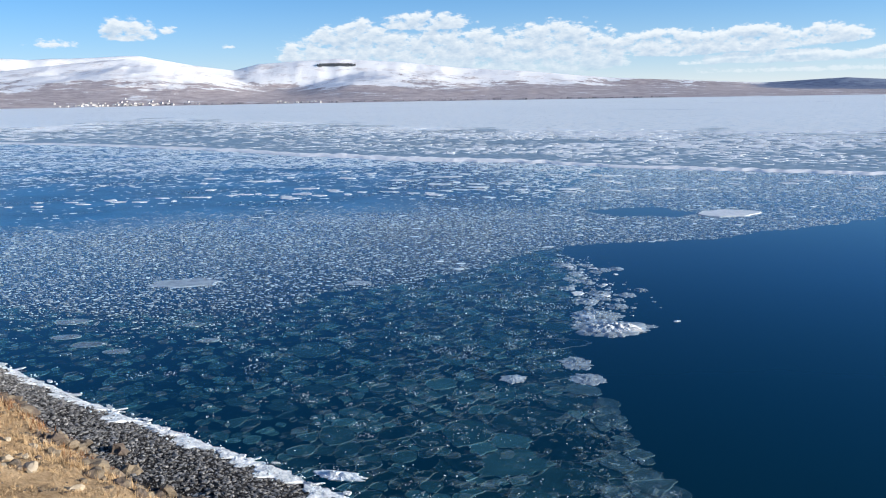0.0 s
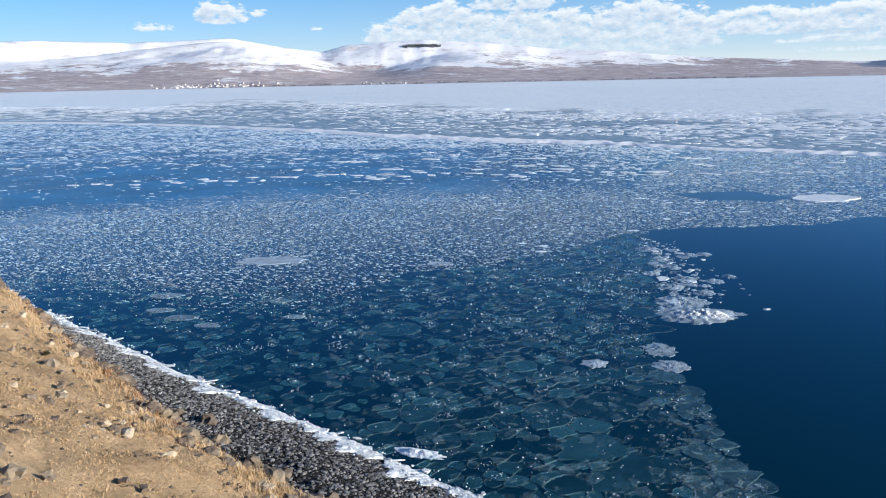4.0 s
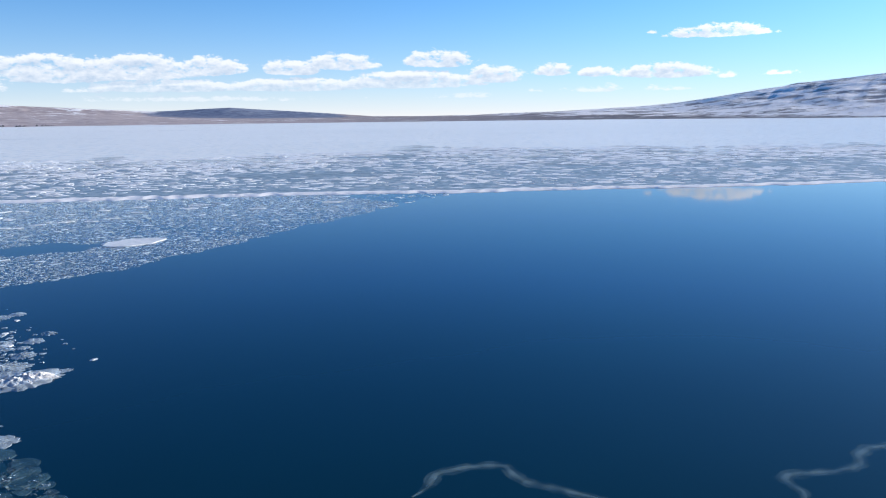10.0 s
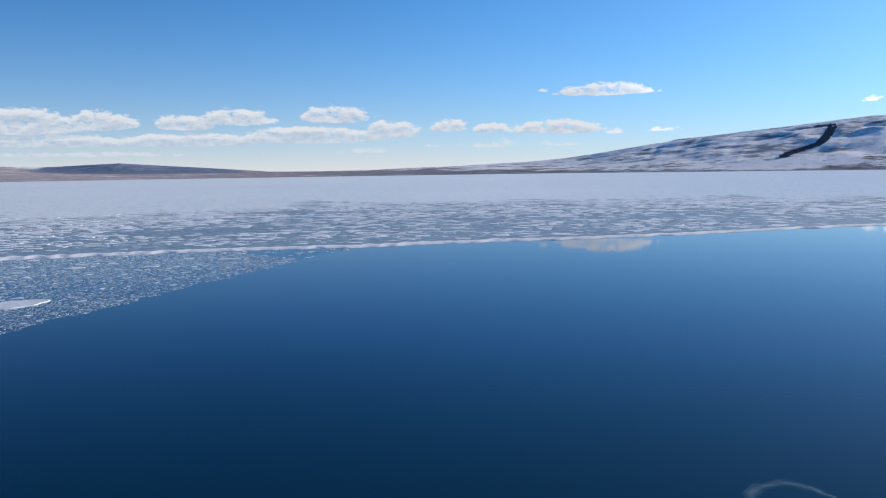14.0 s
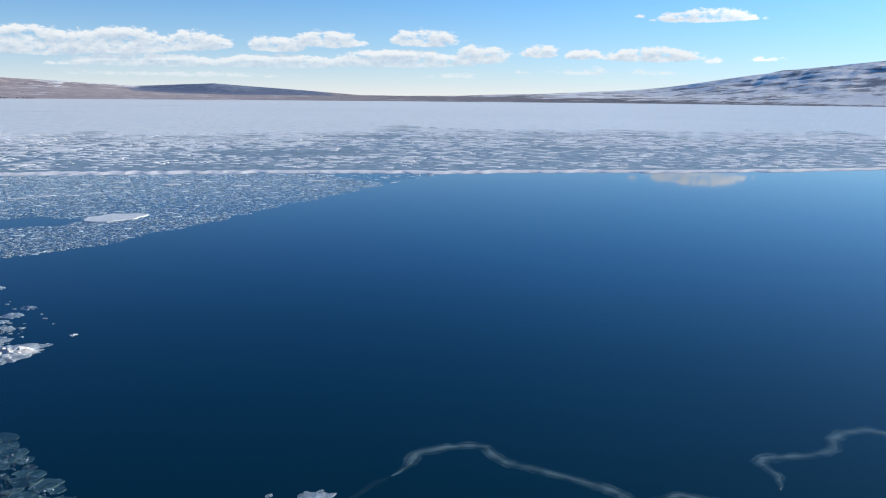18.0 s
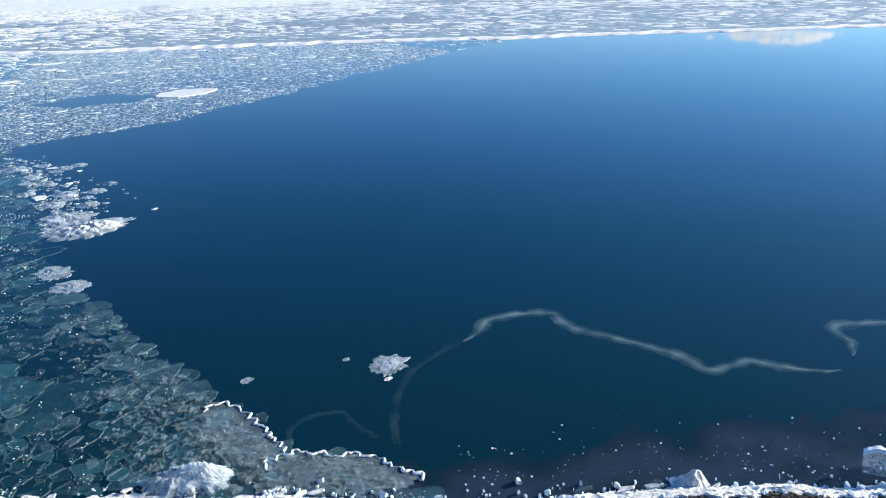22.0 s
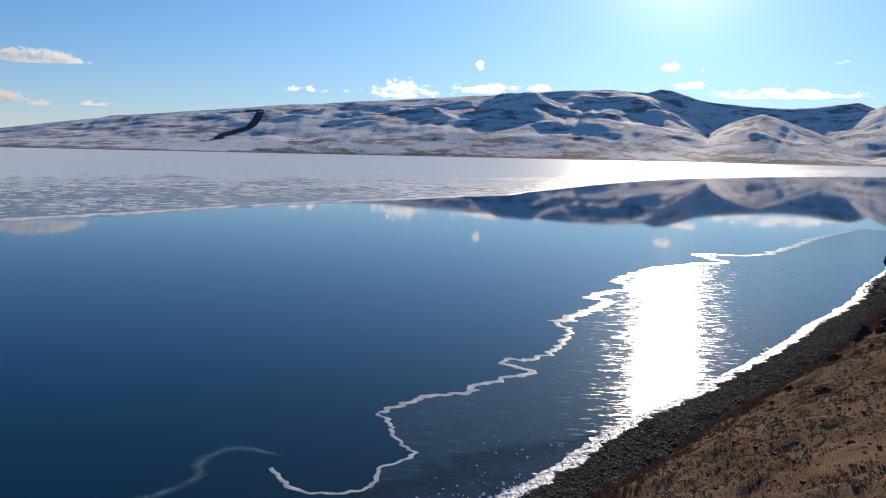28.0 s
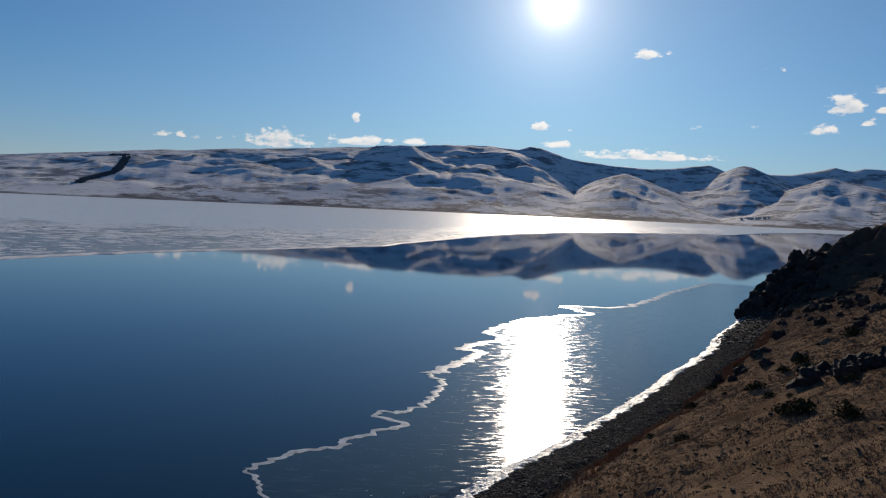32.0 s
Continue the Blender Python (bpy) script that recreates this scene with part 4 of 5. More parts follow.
# brash: small broken floes, packed
verts, faces = [], []
step = 0.32
for i in range(int(150 / step)):
    for j in range(int(162 / step)):
        x, y = -120 + (i + rng.uniform(-0.4, 0.4)) * step * 1.5, 48 + (j + rng.uniform(-0.4, 0.4)) * step * 1.15
        az, r = bearing(x, y)
        if az < -42 or r < 55:
            continue
        kind = zone(x, y)
        inner = lerp_table(az, BRASH_AZ, BRASH_R)
        if kind == "floes" and az < -12:
            if rng.random() > 0.75 * smooth01((r - inner + 17) / 17) ** 2:
                continue
        elif kind != "brash":
            continue
        thin = noise.noise(Vector((x * 0.05, y * 0.05, 12)))
        if rng.random() < max(0.05 - 0.25 * thin, 0.85 * smooth01((r - lerp_table(az, BLUE_AZ, BLUE_R) + 22) / 26)):
            continue
        grow = (0.75 if kind == "floes" else 1.0) * (1.0 + max(0, r - 85) / 100)
        for _k in range(2 if r < 128 else 1):
            s = rng.choice((0.04, 0.055, 0.075, 0.10, 0.15)) * grow * (1.0 if r < 128 else 1.3)
            slab(verts, faces, blob_ring(rng, x + _k * rng.uniform(0.15, 0.33), y + _k * rng.uniform(-0.2, 0.2), s * rng.uniform(0.9, 1.7), s * rng.uniform(0.7, 1.0), rng.uniform(-0.5, 0.5), 5, 0.35), -0.02, rng.uniform(0.015, 0.04), 0.12, (rng.uniform(-0.05, 0.05), rng.uniform(-0.05, 0.05)))
tagged(mesh_object("brash_ice", verts, faces, BRASH), "dense field of small broken grey-white ice pieces", "brash ice", kind="stuff")

# blue belt: slush with scattered white pancakes
verts, faces = [], []
for _ in range(170000):
    az = rng.uniform(-42, 44)
    rr = ridge_r(az)
    r = math.sqrt(rng.uniform(85.0 ** 2, rr ** 2))
    x, y = on_ring(az, r)
    kind = zone(x, y)
    if kind not in ("blue", "brash"):
        continue
    bands = noise.noise(Vector((x * 0.03, y * 0.06, 20))) + 0.6 * noise.noise(Vector((x * 0.1, y * 0.16, 3)))
    want = 0.05 + 0.08 * bands + 0.32 * smooth01((r - 175) / 85) * (1 + 0.9 * bands) * (1 - 0.5 * smooth01((az + 12) / 14)) + 0.10 * smooth01((x - 5) / 20)
    want = min(want, 0.36)
    if kind == "brash":
        want *= 0.10
    if rng.random() > want:
        continue
    s = rng.choice((0.09, 0.11, 0.14, 0.18, 0.26, 0.45)) * (0.4 + r / 200)
    slab(verts, faces, blob_ring(rng, x, y, s * rng.uniform(1.0, 1.9), s * rng.uniform(0.8, 1.1), rng.uniform(-0.4, 0.4), 7, 0.25), -0.02, rng.uniform(0.02, 0.05), 0.08)
tagged(mesh_object("scattered_pancakes", verts, faces, PANCAKE), "scattered small white pancake ice on blue water", "pancake ice", kind="stuff")

# the larger white pancakes, one by one
def pancake(x, y, rx, ry, turn, text, high=0.05, n=14, group="white pancake floes", material=WHITE_ICE, lip_material=WHITE_ICE):
    v, f = [], []
    ring = soften(blob_ring(rng, 0, 0, rx, ry, turn, n, 0.22), 1)
    slab(v, f, ring, -0.05, high, 0.06)
    ob = mesh_object("pancake_floe", v, f, material)
    ob.location = (x, y, 0)
    tagged(ob, text, "ice floe", group)
    lip, q, m = [], [], len(ring)
    for k, z in ((1.0, 0.01), (0.985, high + 0.03), (0.93, high + 0.025), (0.88, high + 0.004)):
        lip += [(px * k, py * k, z) for px, py in ring]
    for lay in range(3):
        for i in range(m):
            j = (i + 1) % m
            q.append((lay * m + i, lay * m + j, (lay + 1) * m + j, (lay + 1) * m + i))
    mesh_object("rim", lip, q, lip_material, ob, "upturned white rim")
    return ob


for i in range(46):
    x = -82 + 135 * (i + rng.uniform(-0.4, 0.4)) / 46
    y = 146 + 11 * smooth01((x + 80) / 60) - 4 * smooth01((x - 20) / 30) + rng.uniform(-3.5, 3.5)
    pancake(x, y, rng.uniform(0.5, 1.5), rng.uniform(0.6, 1.1), rng.uniform(-0.3, 0.3), "white pancake floe in a row on blue slush")
for i in range(60):
    x, y = rng.uniform(-60, 110), rng.uniform(150, 205)
    if zone(x, y) in ("blue", "brash"):
        pancake(x, y, rng.uniform(0.8, 2.6), rng.uniform(0.8, 1.7), rng.uniform(-0.3, 0.3), "white pancake floe adrift in small broken ice")
pancake(43.0, 122.4, 4.3, 3.3, 0.25, "large flat white floe beside a blue pool", 0.1, 18)
pancake(-26.0, 80.3, 3.4, 1.9, 0.0, "pale rounded floe in the brash ice", 0.05, 18, material=PALE, lip_material=DRIFTING)
pancake(-8.5, 79.3, 1.4, 0.9, 0.0, "small pale floe in the brash ice", 0.04, material=DRIFTING, lip_material=DRIFTING)
for x, y, a, b in ((-31.0, 66.5, 1.6, 0.9), (-27.0, 60.0, 1.4, 0.8), (-24.0, 58.0, 1.3, 0.6), (-20.5, 65.0, 1.1, 0.7), (-29.5, 62.0, 1.2, 0.7), (-18.0, 60.5, 0.9, 0.6)):
    pancake(x, y, a, b, 0.1, "thin pale floe near the beach", 0.04, 7, "pale floes near the beach", THIN_PALE, FLOE)

# slush below the brash and the belt
v, f = [], []
us_, rs_ = [-44 + 0.8 * i for i in range(112)], [66 + 3.0 * i for i in range(140)]
keep = {}
for i, az in enumerate(us_):
    for j, r in enumerate(rs_):
        x, y = on_ring(az, r)
        if r < ridge_r(az) + 3 and zone(x, y) in ("brash", "blue", "sheet") and x < 140:
            keep[(i, j)] = len(v)
            v.append((x, y, 0.012))
for (i, j), k in keep.items():
    if (i + 1, j) in keep and (i, j + 1) in keep and (i + 1, j + 1) in keep:
        f.append((k, keep[(i + 1, j)], keep[(i + 1, j + 1)], keep[(i, j + 1)]))
tagged(mesh_object("slush", v, f, SLUSH), "grey-blue slush freezing between the broken ice", "slush", kind="stuff")

# rafted floes on the far sheet, nearest its rim
verts, faces = [], []
for _ in range(26000):
    az = rng.uniform(-44, 112)
    r0, r1 = ridge_r(az) + (26 if az < 8 else 9), lerp_table(az, SMOOTH_AZ, SMOOTH_R) * 1.2
    if az > 85:
        r1 = r0 * 1.6
    q = rng.random()
    r = math.sqrt(r0 * r0 + (r1 * r1 - r0 * r0) * q)
    x, y = on_ring(az, r)
    drift = noise.noise(Vector((x * 0.02, y * 0.02, 0))) + 0.5 * noise.noise(Vector((x * 0.06, y * 0.06, 5)))
    if rng.random() > (0.7 if az < 8 else 0.62) + 0.9 * drift - 0.35 * smooth01((q - 0.5) / 0.5):
        continue
    s = rng.choice((0.0022, 0.003, 0.004, 0.0055, 0.008)) * r * (0.68 if az < 8 else 1.0)
    slab(verts, faces, blob_ring(rng, x, y, s * rng.uniform(0.8, 1.5), s * rng.uniform(0.6, 1.3), rng.uniform(-0.4, 0.4) + radians(-az), 7, 0.3), 0.12, 0.17 + rng.uniform(0, 0.06), 0.06)
tagged(mesh_object("rafted_floes", verts, faces, RAFT), "white floes frozen into the rim of the ice sheet", "ice floes", kind="stuff")


# hummocked ice
def hummock(name, x, y, rx, ry, turn, high, text, material=None, seed=0, flat=0.5):
    n, m = 52, 12
    v, f = [(0, 0, 0)], []
    c, s = math.cos(turn), math.sin(turn)
    rag = [1 + 0.38 * noise.noise(Vector((3 * math.cos(2 * math.pi * i / n) + seed, 3 * math.sin(2 * math.pi * i / n), 1))) + 0.26 * noise.noise(Vector((9 * math.cos(2 * math.pi * i / n), 9 * math.sin(2 * math.pi * i / n), seed))) + 0.10 * noise.noise(Vector((21 * math.cos(2 * math.pi * i / n), 21 * math.sin(2 * math.pi * i / n), seed))) for i in range(n)]
    for j in range(1, m + 1):
        for i in range(n):
            a, q = 2 * math.pi * i / n, j / m
            px, py = rx * q * (1 + (rag[i] - 1) * q * q) * math.cos(a), ry * q * (1 + (rag[i] - 1) * q * q) * math.sin(a)
            body = (1 - q ** 3) * (flat + (1 - flat) * max(0.0, 1 - 1.6 * q))
            z = high * body * (0.65 + 0.9 * abs(noise.noise(Vector((px * 1.3 + seed, py * 1.3, 0.3)))) + 0.35 * noise.noise(Vector((px * 4, py * 4, seed))) + 0.25 * noise.noise(Vector((px * 11, py * 11, seed))))
            v.append((px * c - py * s, px * s + py * c, -0.06 if j == m else max(0.03, z)))
    v[0] = (0, 0, v[1][2])
    for i in range(n):
        f.append((0, 1 + i, 1 + (i + 1) % n))
    for j in range(m - 1):
        for i in range(n):
            k = (i + 1) % n
            f.append((1 + j * n + i, 1 + (j + 1) * n + i, 1 + (j + 1) * n + k, 1 + j * n + k))
    ob = mesh_object(name, v, f, material or WHITE_ICE)
    ob.location = (x, y, 0)
    return tagged(ob, text, "ice hummock")


hummock("ice_hummock", 12.9, 62.0, 3.0, 2.4, 0.05, 0.34, "pale rafted ice hummock at the pack's edge", PALE, 1, 0.7)
hummock("ice_hummock", 15.4, 62.2, 1.3, 0.6, 0.15, 0.12, "thin flat tongue of ice off the hummock", DRIFTING, 2)
hummock("ice_hummock", 12.5, 65.6, 2.3, 2.3, 0.1, 0.34, "greyish rafted ice behind the white hummock", DRIFTING, 3)
hummock("ice_hummock", 13.2, 61.6, 2.2, 0.9, -0.1, 0.46, "snow-white crest of the rafted hummock", FOOT, 4, 0.9)
for k, (x, y, a) in enumerate(((12.6, 70.5, 1.2), (14.8, 68.6, 1.1), (16.6, 72.6, 1.0), (18.2, 74.4, 0.8), (11.6, 75.6, 0.9), (14.0, 77.8, 0.8), (18.0, 84.0, 0.9), (16.5, 83.6, 1.1), (12.6, 86.5, 1.4), (13.6, 81.5, 0.7), (15.4, 71.0, 0.6), (14.2, 73.4, 1.3))):
    hummock("ice_hummock", x, y, 0.85 * a, a * 0.95, rng.uniform(-0.4, 0.4), 0.2, "broken pale ice piece drifting off the pack", DRIFTING, 5 + k)
for k in range(44):
    y = rng.uniform(64, 89)
    x = lerp_table(y, EDGE_Y, EDGE_X) + 0.5 + abs(rng.gauss(0, 1)) * (3.0 if y < 78 else 2.4)
    v, f, s_ = [], [], rng.choice((0.12, 0.16, 0.22, 0.35, 0.55))
    slab(v, f, blob_ring(rng, 0, 0, s_ * 1.3, s_ * 1.3, rng.uniform(-0.4, 0.4), 8, 0.35), -0.03, 0.05, 0.1)
    ob = mesh_object("ice_fragment", v, f, DRIFTING if k % 6 else WHITE_ICE)
    ob.location = (x, y, 0)
    tagged(ob, "small pale ice fragment drifting off the pack", "ice fragment", "fragments off the pack")
verts, faces = [], []
for k in range(320):
    y = rng.uniform(62, 91)
    x = lerp_table(y, EDGE_Y, EDGE_X) + 0.3 + abs(rng.gauss(0, 1)) * (2.6 if y < 78 else 2.0)
    s_ = rng.choice((0.03, 0.05, 0.08, 0.12, 0.2))
    slab(verts, faces, blob_ring(rng, x, y, s_ * 1.5, s_, rng.uniform(-0.6, 0.6), 6, 0.4), 0.0, 0.03 + 0.2 * s_, 0.15, (rng.uniform(-0.1, 0.1), rng.uniform(-0.1, 0.1)))
tagged(mesh_object("ice_rubble", verts, faces, DRIFTING), "crumbled pale ice round the hummock's edge", "ice rubble", kind="stuff")
hummock("ice_hummock", 8.9, 53.6, 1.1, 1.5, 0.2, 0.12, "pale ice lobe on the pack's edge", DRIFTING, 20)
hummock("ice_hummock", 9.1, 50.4, 1.15, 1.2, 0.3, 0.16, "pale ice lobe with a white top", DRIFTING, 21)
hummock("ice_hummock", 4.4, 50.7, 0.9, 0.8, 0.3, 0.16, "white lump frozen onto a clear floe", PALE, 22)
hummock("ice_hummock", 18.4, 29.8, 1.05, 0.9, 0.5, 0.07, "lone grey-white lumpy ice floe in open water", DRIFTING, 23, 0.9)
hummock("ice_hummock", 18.5, 29.75, 0.7, 0.36, 0.6, 0.09, "white speckled crust on the lone floe", PALE, 35, 0.8)
hummock("ice_hummock", 17.6, 28.6, 0.26, 0.14, 0.1, 0.07, "small white ice piece beside the lone floe", WHITE_ICE, 24)
hummock("ice_hummock", 12.5, 32.6, 0.34, 0.24, 0.3, 0.05, "small white ice piece in open water", DRIFTING, 25)
hummock("ice_hummock", 17.1, 31.5, 0.2, 0.14, 0.3, 0.08, "small grey ice piece in open water", BRASH, 26)
hummock("ice_hummock", 18.6, 63.7, 0.35, 0.2, 0.3, 0.12, "small white ice piece adrift beyond the hummock", WHITE_ICE, 27)
hummock("ice_hummock", 7.5, 26.7, 1.7, 1.1, -0.5, 0.55, "white domed ice mound frozen near the beach", DRIFTING, 28, 0.75)
hummock("ice_hummock", 7.9, 26.7, 1.3, 0.8, -0.5, 0.60, "snowy top of the ice mound by the beach", PALE, 29, 0.6)


def standing_slab(x, y, wide, high, thick, yaw, seed):
    """A slab of ice shoved upright: its cloudy body and the crust along its top."""
    r_ = random.Random(seed)
    root = tagged(new("ice_slab"), "upturned slab of cloudy ice with a white crust on top", "ice slab", "upturned slabs on the ice foot")
    root.matrix_basis = pose(x, y, -0.05, -14, 0, yaw)
    n, top = 16, []
    for i in range(n + 1):
        q = i / n
        top.append((wide * (q - 0.5), high * (0.55 + 0.5 * math.sin(math.pi * min(1.0, 0.18 + 0.75 * q)) ** 1.5 - 0.35 * max(0.0, q - 0.9) * 10) + 0.06 * r_.uniform(-1, 1)))
    v, f, m = [], [], n + 1
    for side in (-0.5, 0.5):
        for layer in (0.0, 0.5, 1.0):
            v += [(px + 0.03 * r_.uniform(-1, 1), side * thick * (1.15 - 0.35 * layer) + 0.03 * r_.uniform(-1, 1), pz * layer) for px, pz in top]
    for side in (0, 3):
        for lay in range(2):
            for i in range(n):
                k = (side + lay) * m + i
                f.append((k, k + 1, k + m + 1, k + m))
    for i in range(n):
        f.append((2 * m + i, 2 * m + i + 1, 5 * m + i + 1, 5 * m + i))
    for i in (0, n):
        f += [(i, m + i, 4 * m + i, 3 * m + i), (m + i, 2 * m + i, 5 * m + i, 4 * m + i)]
    mesh_object("body", v, f, DRIFTING, root)
    c, g = [], []
    for i, (px, pz) in enumerate(top):
        for dy, dz in ((-0.62, -0.07), (-0.45, 0.05), (0.45, 0.06), (0.62, -0.06)):
            c.append((px * 1.03, dy * thick, pz + dz + 0.03 * r_.uniform(-1, 1)))
    for i in range(n):
        for k in range(3):
            g.append((4 * i + k, 4 * i + k + 1, 4 * i + 5 + k, 4 * i + 4 + k))
    mesh_object("crust", c, g, CHIP, root, "knobbly white crust")
    return root


standing_slab(27.7, 10.9, 2.0, 0.95, 0.4, -66, 3)
standing_slab(29.5, 9.2, 0.9, 0.6, 0.35, -58, 8)
hummock("ice_hummock", 28.6, 10.0, 0.6, 0.4, -0.5, 0.35, "clear rubble between the upturned slabs", PALE, 31, 0.9)
hummock("ice_hummock", 21.7, 15.1, 0.7, 0.5, -0.4, 0.6, "white ice hump on the ice foot", FOOT, 33, 0.7)
hummock("ice_hummock", -5.2, 37.3, 1.4, 0.5, -0.3, 0.22, "flat white ice plate lying off the beach", WHITE_ICE, 34)


# plates of shore ice at the bay's corner
def plate(points, text, thick=0.03):
    cx, cy = sum(p[0] for p in points) / len(points), sum(p[1] for p in points) / len(points)
    ring = []
    for i, p in enumerate(points):
        q = points[(i + 1) % len(points)]
        side = Vector((q[1] - p[1], p[0] - q[0])).normalized()
        n = max(4, int(math.hypot(q[0] - p[0], q[1] - p[1]) / 0.07))
        for t in range(n):
            x, y = p[0] + (q[0] - p[0]) * t / n, p[1] + (q[1] - p[1]) * t / n
            k = 0.6 * abs(noise.noise(Vector((x * 1.5, y * 1.5, 1)))) + 0.24 * noise.noise(Vector((x * 3.5, y * 3.5, 2))) + 0.09 * noise.noise(Vector((x * 9, y * 9, 3)))
            ring.append((x - cx + side.x * k, y - cy + side.y * k))
    m = len(ring)
    v, f = [], []
    slab(v, f, ring, -0.05, thick, 0.004)
    ob = mesh_object("shore_ice_plate", v, f, CORNER)
    ob.location = (cx, cy, 0.0)
    tagged(ob, text, "ice plate")
    lip, q = [], []
    course = [(ring[(i + 14) % m][0] - ring[i - 14][0], ring[(i + 14) % m][1] - ring[i - 14][1]) for i in range(m)]
    wet_side = [0.75 * b - 0.66 * a > 0.0 for a, b in course]
    for inward, z in ((-0.02, 0.0), (0.0, thick + 0.02), (0.03, thick + 0.03), (0.06, thick + 0.018), (0.09, thick + 0.002)):
        for i in range(m):
            a, b = ring[i - 2], ring[(i + 2) % m]
            side = Vector((b[1] - a[1], a[0] - b[0])).normalized()
            uneven = max(0.25, 1 + 1.3 * noise.noise(Vector((ring[i][0] * 2.2, ring[i][1] * 2.2, 4))) + 0.6 * noise.noise(Vector((ring[i][0] * 7, ring[i][1] * 7, 4))))
            lip.append((ring[i][0] - side.x * inward * uneven, ring[i][1] - side.y * inward * uneven, z * (0.8 + 0.4 * uneven)))
    for lay in range(4):
        for i in range(m):
            j = (i + 1) % m
            if wet_side[i] and wet_side[j]:
                q.append((lay * m + i, lay * m + j, (lay + 1) * m + j, (lay + 1) * m + i))
    mesh_object("rim", lip, q, DRIFT, ob, "bright white frozen rim")
    return ob


plate([(9.2, 24.2), (11.4, 23.0), (13.6, 21.4), (14.4, 21.5), (14.0, 22.6), (13.3, 24.2), (12.2, 25.0), (11.5, 26.0), (10.4, 26.0)], "scalloped grey-white plate of shore ice in the bay's corner")
plate([(9.6, 26.4), (11.3, 26.2), (11.3, 28.2), (11.2, 30.4), (10.2, 31.4), (9.2, 29.2)], "scalloped clear plate of shore ice with a white rim")

verts, faces = [], []
for _ in range(12000):
    x, y = rng.uniform(4.5, 14.3), rng.uniform(21.5, 46)
    if zone(x, y) != "floes" or (y < 31.5 and x > lerp_table(y, EDGE_Y, EDGE_X) - 0.5):
        continue
    if rng.random() < max(0.85 * smooth01((y - 26) / 12), smooth01((8.5 - x + 0.12 * (y - 26)) / 4.0)):
        continue
    s = rng.choice((0.025, 0.035, 0.05, 0.08, 0.13))
    slab(verts, faces, blob_ring(rng, x, y, s * rng.uniform(0.9, 2.2), s * 0.8, rng.uniform(0, 3), 6, 0.4), 0.02, rng.uniform(0.035, 0.09), 0.1, (rng.uniform(-0.1, 0.1), rng.uniform(-0.1, 0.1)))
tagged(mesh_object("ice_shards", verts, faces, SHARD), "thin broken shards frozen into the corner's ice", "ice shards", kind="stuff")


# cracks: ribbons of frozen foam in the young ice
def ribbon(name, points, wide, text, wriggle=0.25, z=0.016, fine=1.6, material=CRACK):
    path = []
    for i in range(len(points) - 1):
        p, q = Vector(points[i]), Vector(points[i + 1])
        p0 = Vector(points[i - 1]) if i else p - (q - p)
        q1 = Vector(points[i + 2]) if i + 2 < len(points) else q + (q - p)
        n = max(3, int((q - p).length / 0.3))
        for k in range(n):
            t = k / n
            path.append(0.5 * (2 * p + (q - p0) * t + (2 * p0 - 5 * p + 4 * q - q1) * t * t + (3 * p - p0 - 3 * q + q1) * t ** 3))
    v, f = [], []
    for i, p in enumerate(path):
        d = path[min(i + 1, len(path) - 1)] - path[max(i - 1, 0)]
        d = d.normalized() if d.length > 0 else Vector((1, 0))
        side = Vector((-d.y, d.x))
        s = wriggle * noise.noise(Vector((p.x * fine, p.y * fine, 1))) + 0.4 * wriggle * noise.noise(Vector((p.x * 4, p.y * 4, 2)))
        a = wide * (0.55 + 0.9 * abs(noise.noise(Vector((p.x * 1.1, p.y * 1.1, 6)))))
        b = wide * (0.55 + 0.9 * abs(noise.noise(Vector((p.x * 1.1, p.y * 1.1, 9)))))
        tip = min(1.0, 0.15 + i / 9, 0.15 + (len(path) - 1 - i) / 9) if material is CRACK else 1.0
        for k in (a * tip, 0, -b * tip):
            v.append((p.x + side.x * (s + k), p.y + side.y * (s + k), z + (0.012 if k == 0 else 0)))
    for i in range(len(path) - 1):
        for k in range(2):
            f.append((3 * i + k, 3 * i + k + 1, 3 * i + 4 + k, 3 * i + 3 + k))
    thing = tagged(mesh_object(name, v, f, material), text, "ice crack")
    if material is CRACK:
        mid = [v[3 * i + 1] for i in range(len(path))]
        soft = [(m[0] + 2.6 * (p[0] - m[0]), m[1] + 2.6 * (p[1] - m[1]), z - 0.004) for i, m in enumerate(mid) for p in v[3 * i:3 * i + 3]]
        mesh_object("halo", soft, f, HALO, thing, "thin milky margin")
    return thing


ribbon("ice_crack", [(14.9, 23.9), (16.6, 26.5), (19.3, 28.7), (22.6, 29.6)], 0.24, "faint winding line of frozen foam near the shore", 0.15, material=FAINT)
ribbon("ice_crack", [(22.6, 29.6), (23.8, 29.8), (25.4, 30.7), (28.2, 29.3), (27.9, 27.3), (28.8, 24.6), (29.5, 21.8), (29.5, 19.9), (31.4, 19.5), (32.6, 17.4), (34.2, 16.1)], 0.22, "pale winding line of frozen foam on dark water", 0.15)
ribbon("ice_crack", [(11.7, 26.9), (12.8, 27.9), (14.4, 27.5), (14.4, 25.7), (14.7, 24.4)], 0.2, "faint curved line of frozen foam", 0.12, material=FAINT)
ribbon("ice_crack", [(35.7, 16.6), (36.9, 17.4), (38.0, 18.9), (41.4, 17.2), (44.2, 17.7), (46.5, 16.5), (45.5, 13.0)], 0.22, "pale looping line of frozen foam", 0.2)
ribbon("ice_crack", [(43.8, 13.5), (41.4, 11.8), (40.9, 9.7), (42.0, 7.5), (44.5, 7.4), (47.1, 5.9), (49.5, 7.3), (52.5, 8.2), (54.8, 9.4)], 0.2, "frothy white line at the young ice's edge", 0.35, material=FROTH)
